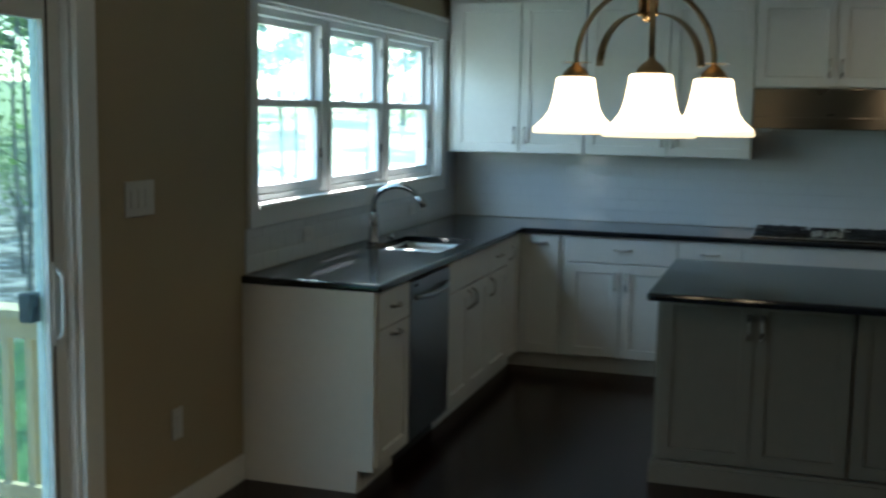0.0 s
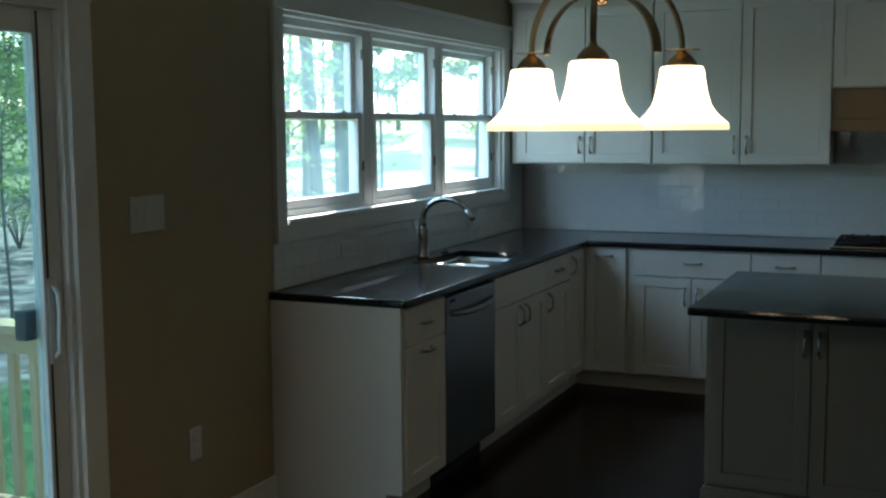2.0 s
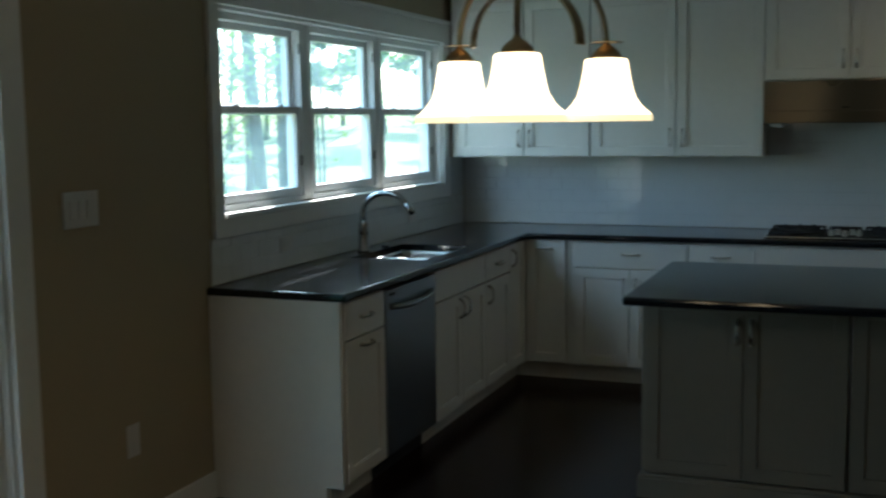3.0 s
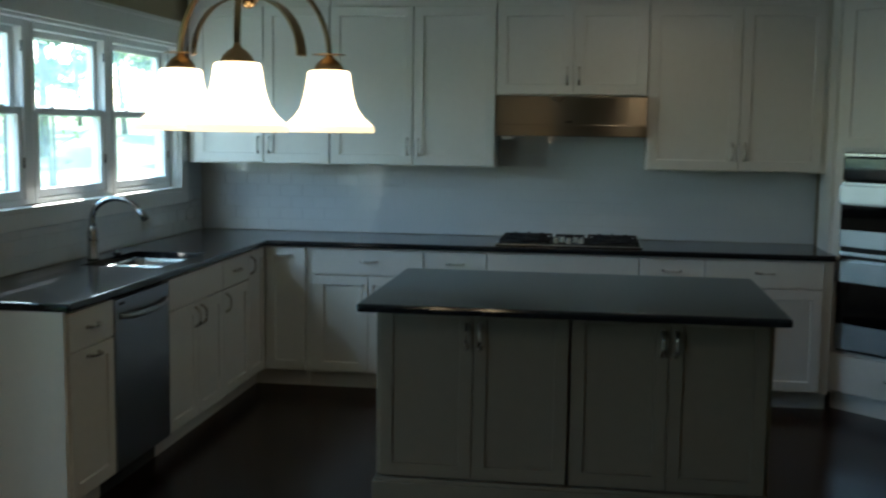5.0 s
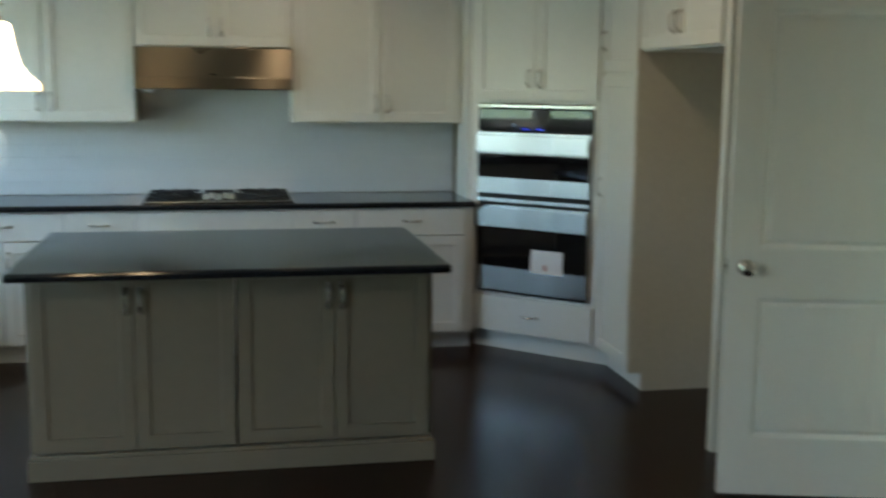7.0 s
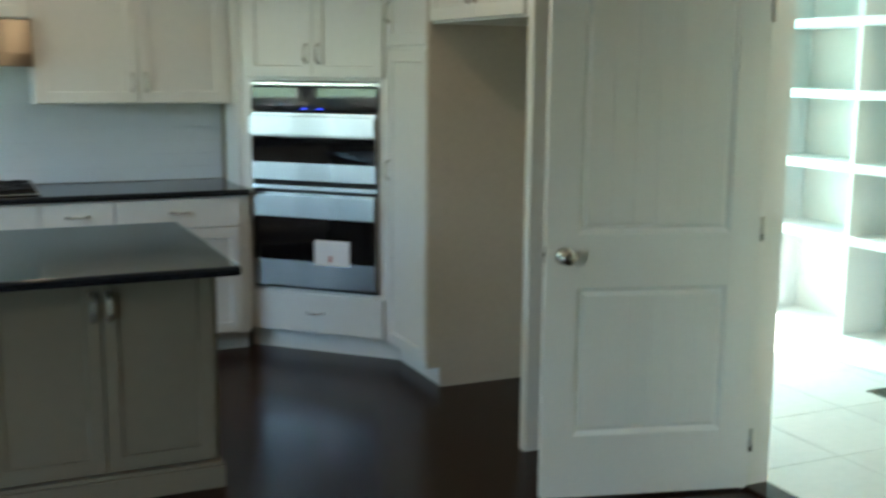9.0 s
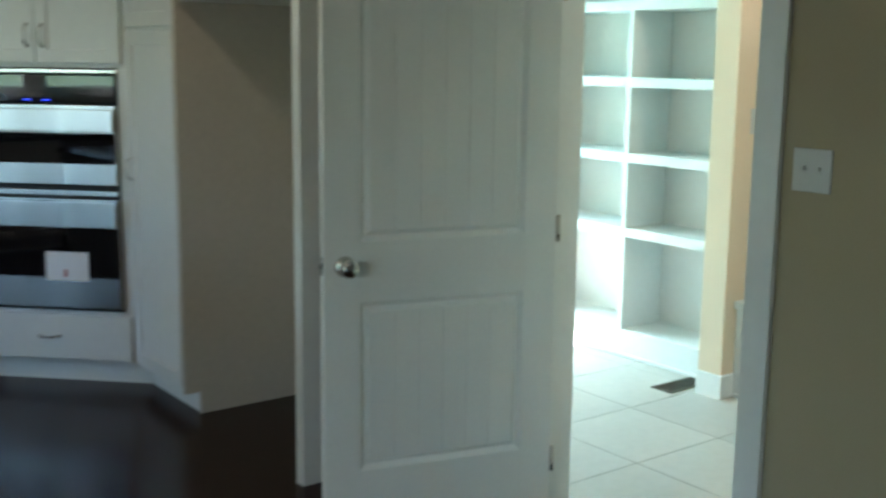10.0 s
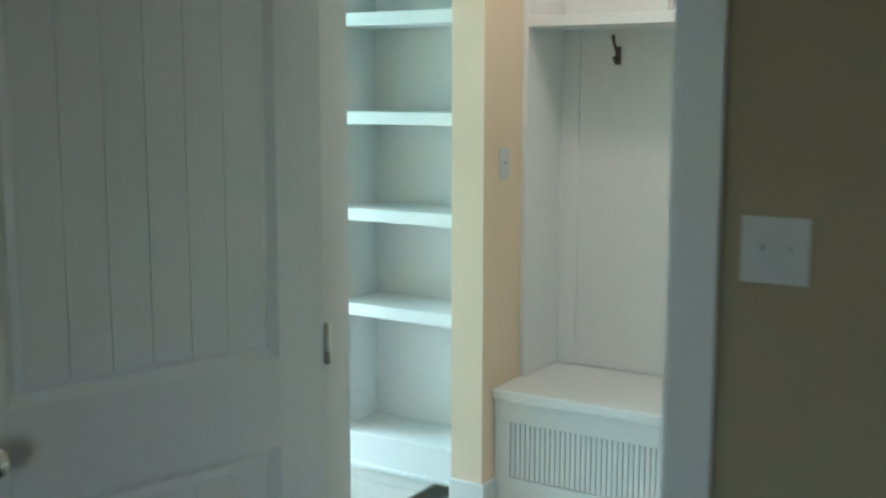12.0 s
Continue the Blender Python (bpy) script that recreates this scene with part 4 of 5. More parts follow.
def wall_oven():
    """A microwave over a single oven in one steel front; local axes as the cabinet's."""
    ob = thing("wall_oven", "built-in stainless double wall oven with black glass doors", "oven", pose(4.0, -0.5, 0, 0, 0, -45))
    x0, x1 = 0.066, 0.821
    part("body", B(x0, x1, 0.002, 0.26, 0.356, 1.50), DARK, ob)
    part("top_trim", B(x0 - 0.008, x1 + 0.008, -0.010, 0.001, 1.480, 1.497, 0.002), NICKEL, ob)
    cp = part("control_panel", B(x0, x1, -0.022, 0.001, 1.345, 1.471, 0.003), BLACKGLASS, ob, "black glass control panel")
    m = (x0 + x1) / 2
    for dx in (-0.05, 0.045):
        part("display", B(m + dx - 0.022, m + dx + 0.018, -0.0228, -0.0215, 1.352, 1.360), BLUELED, cp, "blue lit clock digits")

    def oven_door(z0, z1, g0, g1, hz, hh):
        d = part("oven_door", B(x0, x1, -0.030, 0.001, z0, z1, 0.004), OVENSTEEL, ob)
        part("door_glass", B(x0 + 0.004, x1 - 0.004, -0.0325, -0.0295, g0, g1, 0.001), BLACKGLASS, d, "black oven glass")
        hb = bmesh.new()
        box(hb, x0 + 0.002, x1 - 0.002, -0.058, -0.044, hz - hh, hz + hh, 0.004)
        for hx in (x0 + 0.06, x1 - 0.06):
            box(hb, hx - 0.012, hx + 0.012, -0.045, -0.029, hz - 0.012, hz + 0.012, 0.003)
        part("handle", hb, OVENSTEEL, d, "broad flat steel handle")
        return d

    oven_door(0.963, 1.335, 1.062, 1.206, 1.264, 0.052)
    part("vent", B(x0, x1, -0.012, 0.001, 0.897, 0.962), DARK, ob, "dark vent gap")
    part("vent_bar", B(x0, x1, -0.026, -0.011, 0.912, 0.937, 0.003), OVENSTEEL, ob)
    oven_door(0.372, 0.896, 0.520, 0.762, 0.826, 0.062)
    part("vent", B(x0, x1, -0.010, 0.001, 0.357, 0.371), DARK, ob, "dark vent gap")
    p = thing("paper_sheet", "white printed paper sheet taped on the lower oven glass", "paper", pose(4.0, -0.5, 0, 0, 0, -45))
    part("sheet", B(0.452, 0.663, -0.0345, -0.0332, 0.506, 0.645), PAPER, p)
    part("printed_mark", B(0.540, 0.556, -0.0352, -0.0344, 0.525, 0.56), INK, p, "small red printed mark")


wall_oven()


def east(y0, x=5.20):
    return pose(x, y0, 0, 0, 0, -90)


# pantry cabinet and the cabinet over the refrigerator alcove (local x runs towards -y)
PD = 0.577
w = 0.545
cabinet("pantry_cabinet", "tall narrow white shaker pantry cabinet", east(-1.122), w, PD, 0, TALL,
        [("door", 0.03, w - 0.01, 0.118, 1.672, [(0.06, 1.05, True)]), ("door", 0.03, w - 0.01, 1.688, TALL - 0.045, [(0.06, 1.86, True)])], 0.1, group="tall cabinets")
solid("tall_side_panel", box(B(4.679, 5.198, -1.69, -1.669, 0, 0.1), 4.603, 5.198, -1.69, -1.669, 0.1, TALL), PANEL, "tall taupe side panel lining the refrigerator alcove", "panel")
w = 0.938
cabinet("bridge_cabinet", "white shaker cabinet bridging the empty refrigerator alcove", east(-1.692), w, PD, 1.787, TALL,
        [("door", 0.005, w / 2, 1.795, TALL - 0.045, [(w / 2 - 0.035, 1.915, True)]), ("door", w / 2, w - 0.005, 1.795, TALL - 0.045, [(w / 2 + 0.035, 1.915, True)])], group="tall cabinets")
solid("tall_end_panel", B(4.620, 5.198, -2.684, -2.632, 0, TALL + 0.04, 0.002), WHITE, "tall white end panel beside the refrigerator alcove", "panel")


# ---- the island ----
def island():
    ob = thing("kitchen_island", "grey painted island cabinet with four shaker doors", "kitchen island", pose(1.735, -2.53, 0))
    W, D = 1.63, 0.74
    part("body", B(0, W / 2 - 0.004, 0, D, 0.10, CB, 0.002), ISLAND, ob)
    part("body", B(W / 2 + 0.004, W, 0, D, 0.10, CB, 0.002), ISLAND, ob)
    for x0, x1 in ((-0.022, W + 0.022),):
        bm = bmesh.new()
        box(bm, x0, x1, -0.042, D + 0.02, 0, 0.088, 0.004)
        box(bm, x0 + 0.008, x1 - 0.008, -0.034, D + 0.012, 0.088, 0.103, 0.005)
        part("plinth", bm, ISLAND, ob)
    h = W / 2
    for k in range(2):
        a = k * h + 0.005
        b = (k + 1) * h - 0.005
        m = (a + b) / 2
        for p, q, hx in ((a, m, m - 0.028), (m, b, m + 0.028)):
            f = part("door", shaker(p + 0.002, q - 0.002, 0.112, CB - 0.012, -0.001, stile=0.055), ISLAND, ob)
            pull(f, hx, CB - 0.145, -0.021, True)
    for sx in (-0.002, W + 0.002):
        s = 1 if sx > 0 else -1
        pb = shaker(0.01, D - 0.01, 0.112, CB - 0.012, 0.0, t=0.012, stile=0.07, deep=0.006)
        bmesh.ops.rotate(pb, verts=pb.verts, cent=(0, 0, 0), matrix=Matrix.Rotation(radians(90 * s), 3, "Z"))
        bmesh.ops.translate(pb, verts=pb.verts, vec=(sx, 0.0 if s > 0 else D, 0))
        part("side_panel", pb, ISLAND, ob)
    top = thing("island_countertop", "dark charcoal granite island top with a rounded edge", "countertop", pose(1.715, -2.912, CB))
    part("slab", B(0, 1.668, 0, 1.158, 0.0008, CTH + 0.0008, 0.012), GRANITE, top)


island()


# ---- the chandelier ----
def chandelier():
    c = (1.925, -4.862)
    ob = thing("chandelier", "antique brass three-light chandelier with lit white bell shades", "chandelier", pose(c[0], c[1], 0))
    zt, zb = 1.722, 1.593
    bm = lathe(bmesh.new(), [(0.006, 1.845), (0.013, 1.85), (0.018, 1.86), (0.016, 1.87), (0.016, 2.10), (0.022, 2.11), (0.022, 2.13), (0.008, 2.15), (0.006, 2.16)], n=16)
    part("column", bm, BRASS, ob)
    part("stem", lathe(bmesh.new(), [(0.006, 2.155), (0.006, H - 0.03)], n=10), BRASS, ob)
    part("canopy", lathe(bmesh.new(), [(0.012, H - 0.055), (0.05, H - 0.03), (0.065, H - 0.012), (0.065, H - 0.001)]), BRASS, ob)
    angles = [math.atan2(-5.027 + 4.862, 1.957 - 1.925), math.atan2(-4.805 + 4.862, 1.749 - 1.925), math.atan2(-4.751 + 4.862, 2.073 - 1.925)]
    R = 0.178

    def arm(ang, r, z_end, z_top, wide, thin):
        pts = []
        for k in range(17):
            t = radians(90 * k / 16)
            pts.append((0.016 + (r - 0.016) * math.sin(t), z_end + (z_top - z_end) * math.cos(t)))
        u, v = Vector((math.cos(ang), math.sin(ang), 0)), Vector((-math.sin(ang), math.cos(ang), 0))
        bm2 = bmesh.new()
        rings = []
        for k, (d, z) in enumerate(pts):
            p = u * d + Vector((0, 0, z))
            a, b = pts[max(k - 1, 0)], pts[min(k + 1, 16)]
            tn = (u * (b[0] - a[0]) + Vector((0, 0, b[1] - a[1]))).normalized()
            nn = tn.cross(v)
            rings.append([bm2.verts.new(p + v * s * wide / 2 + nn * q * thin / 2) for s, q in ((-1, -1), (1, -1), (1, 1), (-1, 1))])
        for g, h in zip(rings, rings[1:]):
            for k in range(4):
                bm2.faces.new((g[k], g[(k + 1) % 4], h[(k + 1) % 4], h[k]))
        bm2.faces.new(rings[0][::-1])
        bm2.faces.new(rings[-1])
        part("arm", bm2, BRASS, ob)

    for ang, reach in ((radians(218), 0.117), (radians(-22), 0.135)):
        arm(ang, reach, 1.745, 1.864, 0.028, 0.004)
        u = (math.cos(ang), math.sin(ang))
        part("strap", tube(bmesh.new(), [(0.022 * u[0], 0.022 * u[1], 1.858), (0.022 * u[0], 0.022 * u[1], 1.99)], 0.007, 6, 0.5), BRASS, ob)
    for ang in angles:
        arm(ang, R, 1.758, 1.922, 0.012, 0.007)
        x, y = R * math.cos(ang), R * math.sin(ang)
        if ang is not angles[0]:
            part("drip_plate", lathe(bmesh.new(), [(0.004, 1.7575), (0.036, 1.7577), (0.036, 1.7583), (0.004, 1.7586)], (x, y, 0)), BRASS, ob)
        part("fitter", lathe(bmesh.new(), [(0.006, 1.760), (0.009, 1.752), (0.018, 1.746), (0.027, 1.737), (0.032, 1.728), (0.0305, 1.7225)], (x, y, 0), cap=False), BRASS, ob)
        prof = [(0.030, 0.1315), (0.0415, 0.1305), (0.0450, 0.126), (0.0478, 0.105), (0.0530, 0.077), (0.0605, 0.052), (0.073, 0.034), (0.086, 0.022), (0.0955, 0.014)]
        sh = part("shade", lathe(bmesh.new(), prof, (x, y, zb), 28, cap=False), SHADE, ob, "lit frosted white glass bell")
        part("rim", lathe(bmesh.new(), [(0.0955, 0.014), (0.0985, 0.009), (0.0975, 0.0), (0.0925, 0.0), (0.092, 0.009)], (x, y, zb), 28, cap=False), RIM, sh, "creamy glowing glass lip")
        lamp = new("bulb", bpy.data.lights.new("bulb", "POINT"))
        lamp.data.energy, lamp.data.color, lamp.data.shadow_soft_size = BULB, (1.0, 0.72, 0.42), 0.028
        lamp.parent = ob
        lamp.location = (x, y, zb + 0.045)


BULB = 0.15
chandelier()


# ---- ceiling lamps ----
def recessed_light(x, y, watts):
    ob = thing("recessed_light", "white recessed ceiling downlight, switched on", "ceiling light", pose(x, y, H))
    part("trim_ring", lathe(bmesh.new(), [(0.075, -0.001), (0.092, -0.001), (0.092, -0.006), (0.078, -0.008), (0.075, -0.001)], cap=False), TRIM, ob)
    part("lens", lathe(bmesh.new(), [(0.002, -0.002), (0.073, -0.002), (0.073, -0.0035), (0.002, -0.0035)], cap=False), CANLENS, ob, "glowing warm lens")
    lamp = new("downlight_lamp", bpy.data.lights.new("downlight_lamp", "SPOT"))
    lamp.data.energy, lamp.data.color, lamp.data.shadow_soft_size = watts, (1.0, 0.76, 0.48), 0.06
    lamp.data.spot_size, lamp.data.spot_blend = radians(150), 0.6
    lamp.parent = ob
    lamp.location = (0, 0, -0.02)


recessed_light(3.65, -2.60, 0.95)
recessed_light(2.88, -1.25, 0.75)


def dome_light(x, y):
    ob = thing("ceiling_dome_light", "round frosted glass flush ceiling light, switched on", "ceiling light", pose(x, y, H))
    part("base_ring", lathe(bmesh.new(), [(0.15, -0.001), (0.155, -0.02), (0.14, -0.03), (0.13, -0.001)], cap=False), NICKEL, ob)
    part("dome", lathe(bmesh.new(), [(0.135, -0.028), (0.125, -0.06), (0.09, -0.085), (0.04, -0.098), (0.002, -0.10)], cap=False), DOMEGLASS, ob, "lit frosted dome")


dome_light(6.40, -3.55)

# ---- switches and outlets ----
def wall_plate(name, label, m, w, h, gangs, kind):
    """A plate in the local xz plane, facing -y."""
    ob = thing(name, label, "switch" if kind == "switch" else "outlet", m)
    part("plate", B(-w / 2, w / 2, -0.006, -0.0005, -h / 2, h / 2, 0.0025), PLASTIC, ob)
    for k in range(gangs):
        x = (k - (gangs - 1) / 2) * 0.046
        if kind == "switch":
            part("slot", B(x - 0.006, x + 0.006, -0.0066, -0.0058, -0.013, 0.013), PLASTIC, ob)
            part("toggle", B(x - 0.0045, x + 0.0045, -0.017, -0.006, 0.0, 0.011, 0.001), PLASTIC, ob)
        elif kind == "rocker":
            part("rocker", B(x - 0.017, x + 0.017, -0.009, -0.0058, -0.033, 0.033, 0.0015), PLASTIC, ob)
        else:
            for s in (-1, 1):
                part("socket", B(x - 0.017, x + 0.017, -0.0085, -0.0058, s * 0.021 - 0.015, s * 0.021 + 0.015, 0.002), PLASTIC, ob)
    return ob


wall_plate("light_switch", "white three-gang switch plate on the tan wall", pose(0, -3.938, 1.306, 0, 0, 90), 0.185, 0.128, 3, "rocker")
wall_plate("wall_outlet", "white duplex outlet low on the tan wall", pose(0, -3.705, 0.402, 0, 0, 90), 0.075, 0.125, 1, "outlet")
wall_plate("light_switch", "white two-gang toggle switch plate beside the doorway", pose(5.20, -4.348, 1.291, 0, 0, -90), 0.116, 0.114, 2, "switch")
wall_plate("light_switch", "small white switch plate on the cream wall", pose(6.891, -2.897, 1.300, 0, 0, 0), 0.072, 0.116, 1, "switch")
for yy in (-2.50, -0.95):
    wall_plate("wall_outlet", "white outlet laid sideways on the tiled backsplash", pose(0.009, yy, 1.03, 0, 90, 90), 0.072, 0.117, 1, "outlet")


# ---- mudroom furniture ----
def bookcase():
    ob = thing("built_in_bookcase", "white built-in shelving with empty open cubbies", "bookcase", pose(6.92, -2.762, 0))
    # local x into the wall, local y along it
    D, W = 0.31, 2.10
    ups = (0.0, 0.669, 1.364, W - 0.028)
    part("base", B(0.008, D, 0, W, 0, 0.122, 0.002), TRIM, ob)
    part("back_panel", B(D - 0.012, D, 0, W, 0.122, 2.5), TRIM, ob)
    for u in ups:
        part("upright", B(0, D - 0.012, u, u + 0.028, 0.122, 2.5, 0.0015), TRIM, ob)
    for a, b in zip(ups, ups[1:]):
        for z in (0.124, 0.672, 1.066, 1.456, 1.845, 2.235, 2.47):
            part("shelf", B(0.001, D - 0.012, a + 0.028, b, z - 0.024 if z > 0.2 else z, z + 0.026, 0.0015), TRIM, ob)
    part("shoe_moulding", B(-0.010, 0.008, 0, W, 0, 0.020, 0.006), TRIM, ob)


bookcase()


def hall_bench():
    ob = thing("hall_bench", "white built-in mudroom bench with a beadboard front", "bench", pose(6.835, -2.912, 0))
    D, W = 0.51, 0.88      # into the wall, and towards -y
    part("body", B(0.02, D, -W, 0.012, 0, 0.426), TRIM, ob)
    fr = bmesh.new()
    box(fr, 0.0, 0.02, -W, 0.012, 0.0, 0.125, 0.002)
    box(fr, 0.0, 0.02, -W, 0.012, 0.34, 0.426, 0.002)
    box(fr, 0.0, 0.02, -0.052, 0.012, 0.125, 0.34, 0.002)
    box(fr, 0.0, 0.02, -W, -W + 0.065, 0.125, 0.34, 0.002)
    part("front_frame", fr, TRIM, ob)
    me = mesh_of("bead", B(0.009, 0.02, -0.0190, -0.0015, 0.125, 0.34, 0.0035), TRIM)
    k = 0
    while 0.052 + (k + 1) * 0.0205 < W - 0.065:
        piece("beadboard_strip", me, ob, pose(0, -0.052 - k * 0.0205, 0))
        k += 1
    part("seat", B(-0.025, D, -W, 0.012, 0.427, 0.466, 0.006), TRIM, ob)
    part("shoe_moulding", B(-0.012, 0.0, -W, 0, 0, 0.018, 0.004), TRIM, ob)


hall_bench()


def locker_tower():
    ob = thing("coat_locker", "white coat locker with a cubby shelf above the bench", "coat locker", pose(7.03, -2.899, 0.467))
    D, W, top = 0.315, 0.90, 1.93
    part("back_panel", B(D - 0.016, D, -W, 0, 0, top), TRIM, ob)
    part("side_panel", B(0, D - 0.016, -0.022, 0, 0, top, 0.0015), TRIM, ob)
    part("side_panel", B(0, D - 0.016, -W, -W + 0.022, 0, top, 0.0015), TRIM, ob)
    part("divider", B(0.0, D - 0.016, -0.563, -0.513, 1.372, top, 0.0015), TRIM, ob)
    part("shelf", B(-0.005, D - 0.016, -W + 0.022, -0.022, 1.333, 1.371, 0.002), TRIM, ob)
    part("top", B(-0.01, D, -W, 0.0, top, top + 0.03, 0.002), TRIM, ob)
    part("back_batten", B(D - 0.024, D - 0.016, -0.10, -0.022, 0, 1.332, 0.002), TRIM, ob)
    part("back_rail", B(D - 0.024, D - 0.016, -W + 0.022, -0.10, 0, 0.085, 0.002), TRIM, ob)
    hk = thing("coat_hook", "dark bronze double coat hook on the locker", "coat hook", pose(7.03 + D - 0.016, -3.156, 1.70))
    part("plate", B(-0.004, -0.0005, -0.012, 0.012, -0.035, 0.035, 0.0015), BRONZE, hk)
    part("upper_hook", tube(bmesh.new(), [(-0.003, 0, 0.01), (-0.02, 0, 0.02), (-0.045, 0, 0.045), (-0.055, 0, 0.075)], [0.006, 0.006, 0.006, 0.008], 8), BRONZE, hk)
    part("lower_hook", tube(bmesh.new(), [(-0.003, 0, -0.015), (-0.02, 0, -0.03), (-0.035, 0, -0.02), (-0.038, 0, -0.005)], [0.006, 0.006, 0.006, 0.008], 8), BRONZE, hk)


locker_tower()


def floor_register():
    ob = thing("floor_register", "brown metal floor register in the pale tile", "floor vent", pose(6.62, -2.71, 0))
    bm = bmesh.new()
    L, Wd = 0.29, 0.125
    for x0, x1, y0, y1 in ((0, L, 0, 0.015), (0, L, Wd - 0.015, Wd), (0, 0.015, 0.015, Wd - 0.015), (L - 0.015, L, 0.015, Wd - 0.015)):
        box(bm, x0, x1, y0, y1, 0.0005, 0.006, 0.001)
    part("frame", bm, BRONZE, ob)
    part("duct", B(0.015, L - 0.015, 0.015, Wd - 0.015, 0.0004, 0.0016), DARK, ob)
    me = mesh_of("slat", B(0, 0.004, 0.015, Wd - 0.015, 0.0018, 0.005), BRONZE)
    for k in range(18):
        piece("slat", me, ob, pose(0.022 + k * 0.0142, 0, 0))


floor_register()

# the mudroom's own window, seen only by its light
mw = tagged(new("window_2"), "white framed tall mudroom window", "window", kind="structure")
bm = bmesh.new()
box(bm, MUDWIN[0], MUDWIN[0] + 0.05, 0.21, 0.30, MUDWIN[2], MUDWIN[3])
box(bm, MUDWIN[1] - 0.05, MUDWIN[1], 0.21, 0.30, MUDWIN[2], MUDWIN[3])
box(bm, MUDWIN[0] + 0.05, MUDWIN[1] - 0.05, 0.21, 0.30, MUDWIN[3] - 0.05, MUDWIN[3])
box(bm, MUDWIN[0] + 0.05, MUDWIN[1] - 0.05, 0.21, 0.30, MUDWIN[2], MUDWIN[2] + 0.05)
part("window_frame", bm, VINYL, mw)
p = part("pane", B(MUDWIN[0] + 0.045, MUDWIN[1] - 0.045, 0.25, 0.256, MUDWIN[2] + 0.045, MUDWIN[3] - 0.045), PANE, mw)
p.visible_shadow = False
sky_lamp = new("window_daylight", bpy.data.lights.new("window_daylight", "AREA"))
sky_lamp.data.shape, sky_lamp.data.size, sky_lamp.data.size_y = "RECTANGLE", MUDWIN[1] - MUDWIN[0] - 0.1, MUDWIN[3] - MUDWIN[2] - 0.1
sky_lamp.data.energy, sky_lamp.data.color = 4.0, (0.25, 0.88, 1.0)
sky_lamp.matrix_world = look(((MUDWIN[0] + MUDWIN[1]) / 2, 0.235, (MUDWIN[2] + MUDWIN[3]) / 2), ((MUDWIN[0] + MUDWIN[1]) / 2, -3, (MUDWIN[2] + MUDWIN[3]) / 2))


# ---- outdoors ----
GZ = -0.75


def ground_sheet():
    """One sheet to the horizon: level by the house, rising to a low hill beyond the wood."""
    steps = sorted({s * v for v in (0, 5, 12, 20, 28, 36, 44, 54, 66, 80, 100, 140, 220, 400) for s in (-1, 1)})
    co, fa, n = [], [], len(steps)
    for y in steps:
        for x in steps:
            d = math.hypot(x, y)
            co.append((x, y, GZ + 0.055 * min(max(d - 36, 0), 90)))
    for i in range(n - 1):
        for k in range(n - 1):
            a = i * n + k
            fa.append((a, a + 1, a + n + 1, a + n))
    me = bpy.data.meshes.new("ground")
    me.from_pydata(co, [], fa)
    me.materials.append(GROUND)
    me.polygons.foreach_set("use_smooth", [True] * len(fa))
    return tagged(new("ground", me), "green lawn, brown leaf litter with painted shadow streaks and a far meadow", "ground", kind="structure")


ground = ground_sheet()
foundation = setting("foundation", B(-0.12, 7.5, -13.1, 0.3, GZ, -0.12), SIDING, "pale foundation wall under the house", "foundation")


def deck():
    ob = thing("wooden_deck", "treated pine deck outside the patio door", "deck", pose(0, 0, 0))
    me = mesh_of("deck_board", B(-3.0, -0.16, 0, 0.138, -0.17, -0.135, 0.003), DECKPINE)
    y = -8.0
    while y < -3.75:
        piece("deck_board", me, ob, pose(0, y, 0))
        y += 0.143
    for x in (-2.9, -1.6, -0.3):
        part("joist", B(x - 0.02, x + 0.02, -8.0, -3.68, -0.36, -0.171), PINE, ob)
    for x, yy in ((-2.9, -7.9), (-2.9, -3.78), (-0.3, -3.78), (-0.3, -7.9)):
        part("post", B(x - 0.045, x + 0.045, yy - 0.045, yy + 0.045, GZ, -0.361), PINE, ob)


deck()


def railing(name, m, length):
    """A rail along local x from 0 to length."""
    ob = thing(name, "treated pine deck railing with square balusters", "railing", m)
    part("cap_rail", B(-0.05, length + 0.05, -0.07, 0.07, 0.79, 0.825, 0.004), PINE, ob)
    part("top_rail", B(0, length, -0.019, 0.019, 0.70, 0.789, 0.003), PINE, ob)
    part("bottom_rail", B(0, length, -0.019, 0.019, 0.02, 0.083, 0.003), PINE, ob)
    for x in (0.0, length / 2, length):
        part("post", B(x - 0.045, x + 0.045, -0.11, -0.02, -0.134, 0.789, 0.003), PINE, ob)
    me = mesh_of("baluster", B(-0.018, 0.018, 0.0195, 0.0535, 0.03, 0.78, 0.002), PINE)
    n = int(length / 0.117)
    for k in range(n):
        piece("baluster", me, ob, pose(0.06 + k * 0.117, 0, 0))
    return ob


railing("deck_railing", pose(-2.95, -3.75, 0), 2.72)
railing("deck_railing", pose(-2.95, -8.0, 0, 0, 0, 90), 4.2)


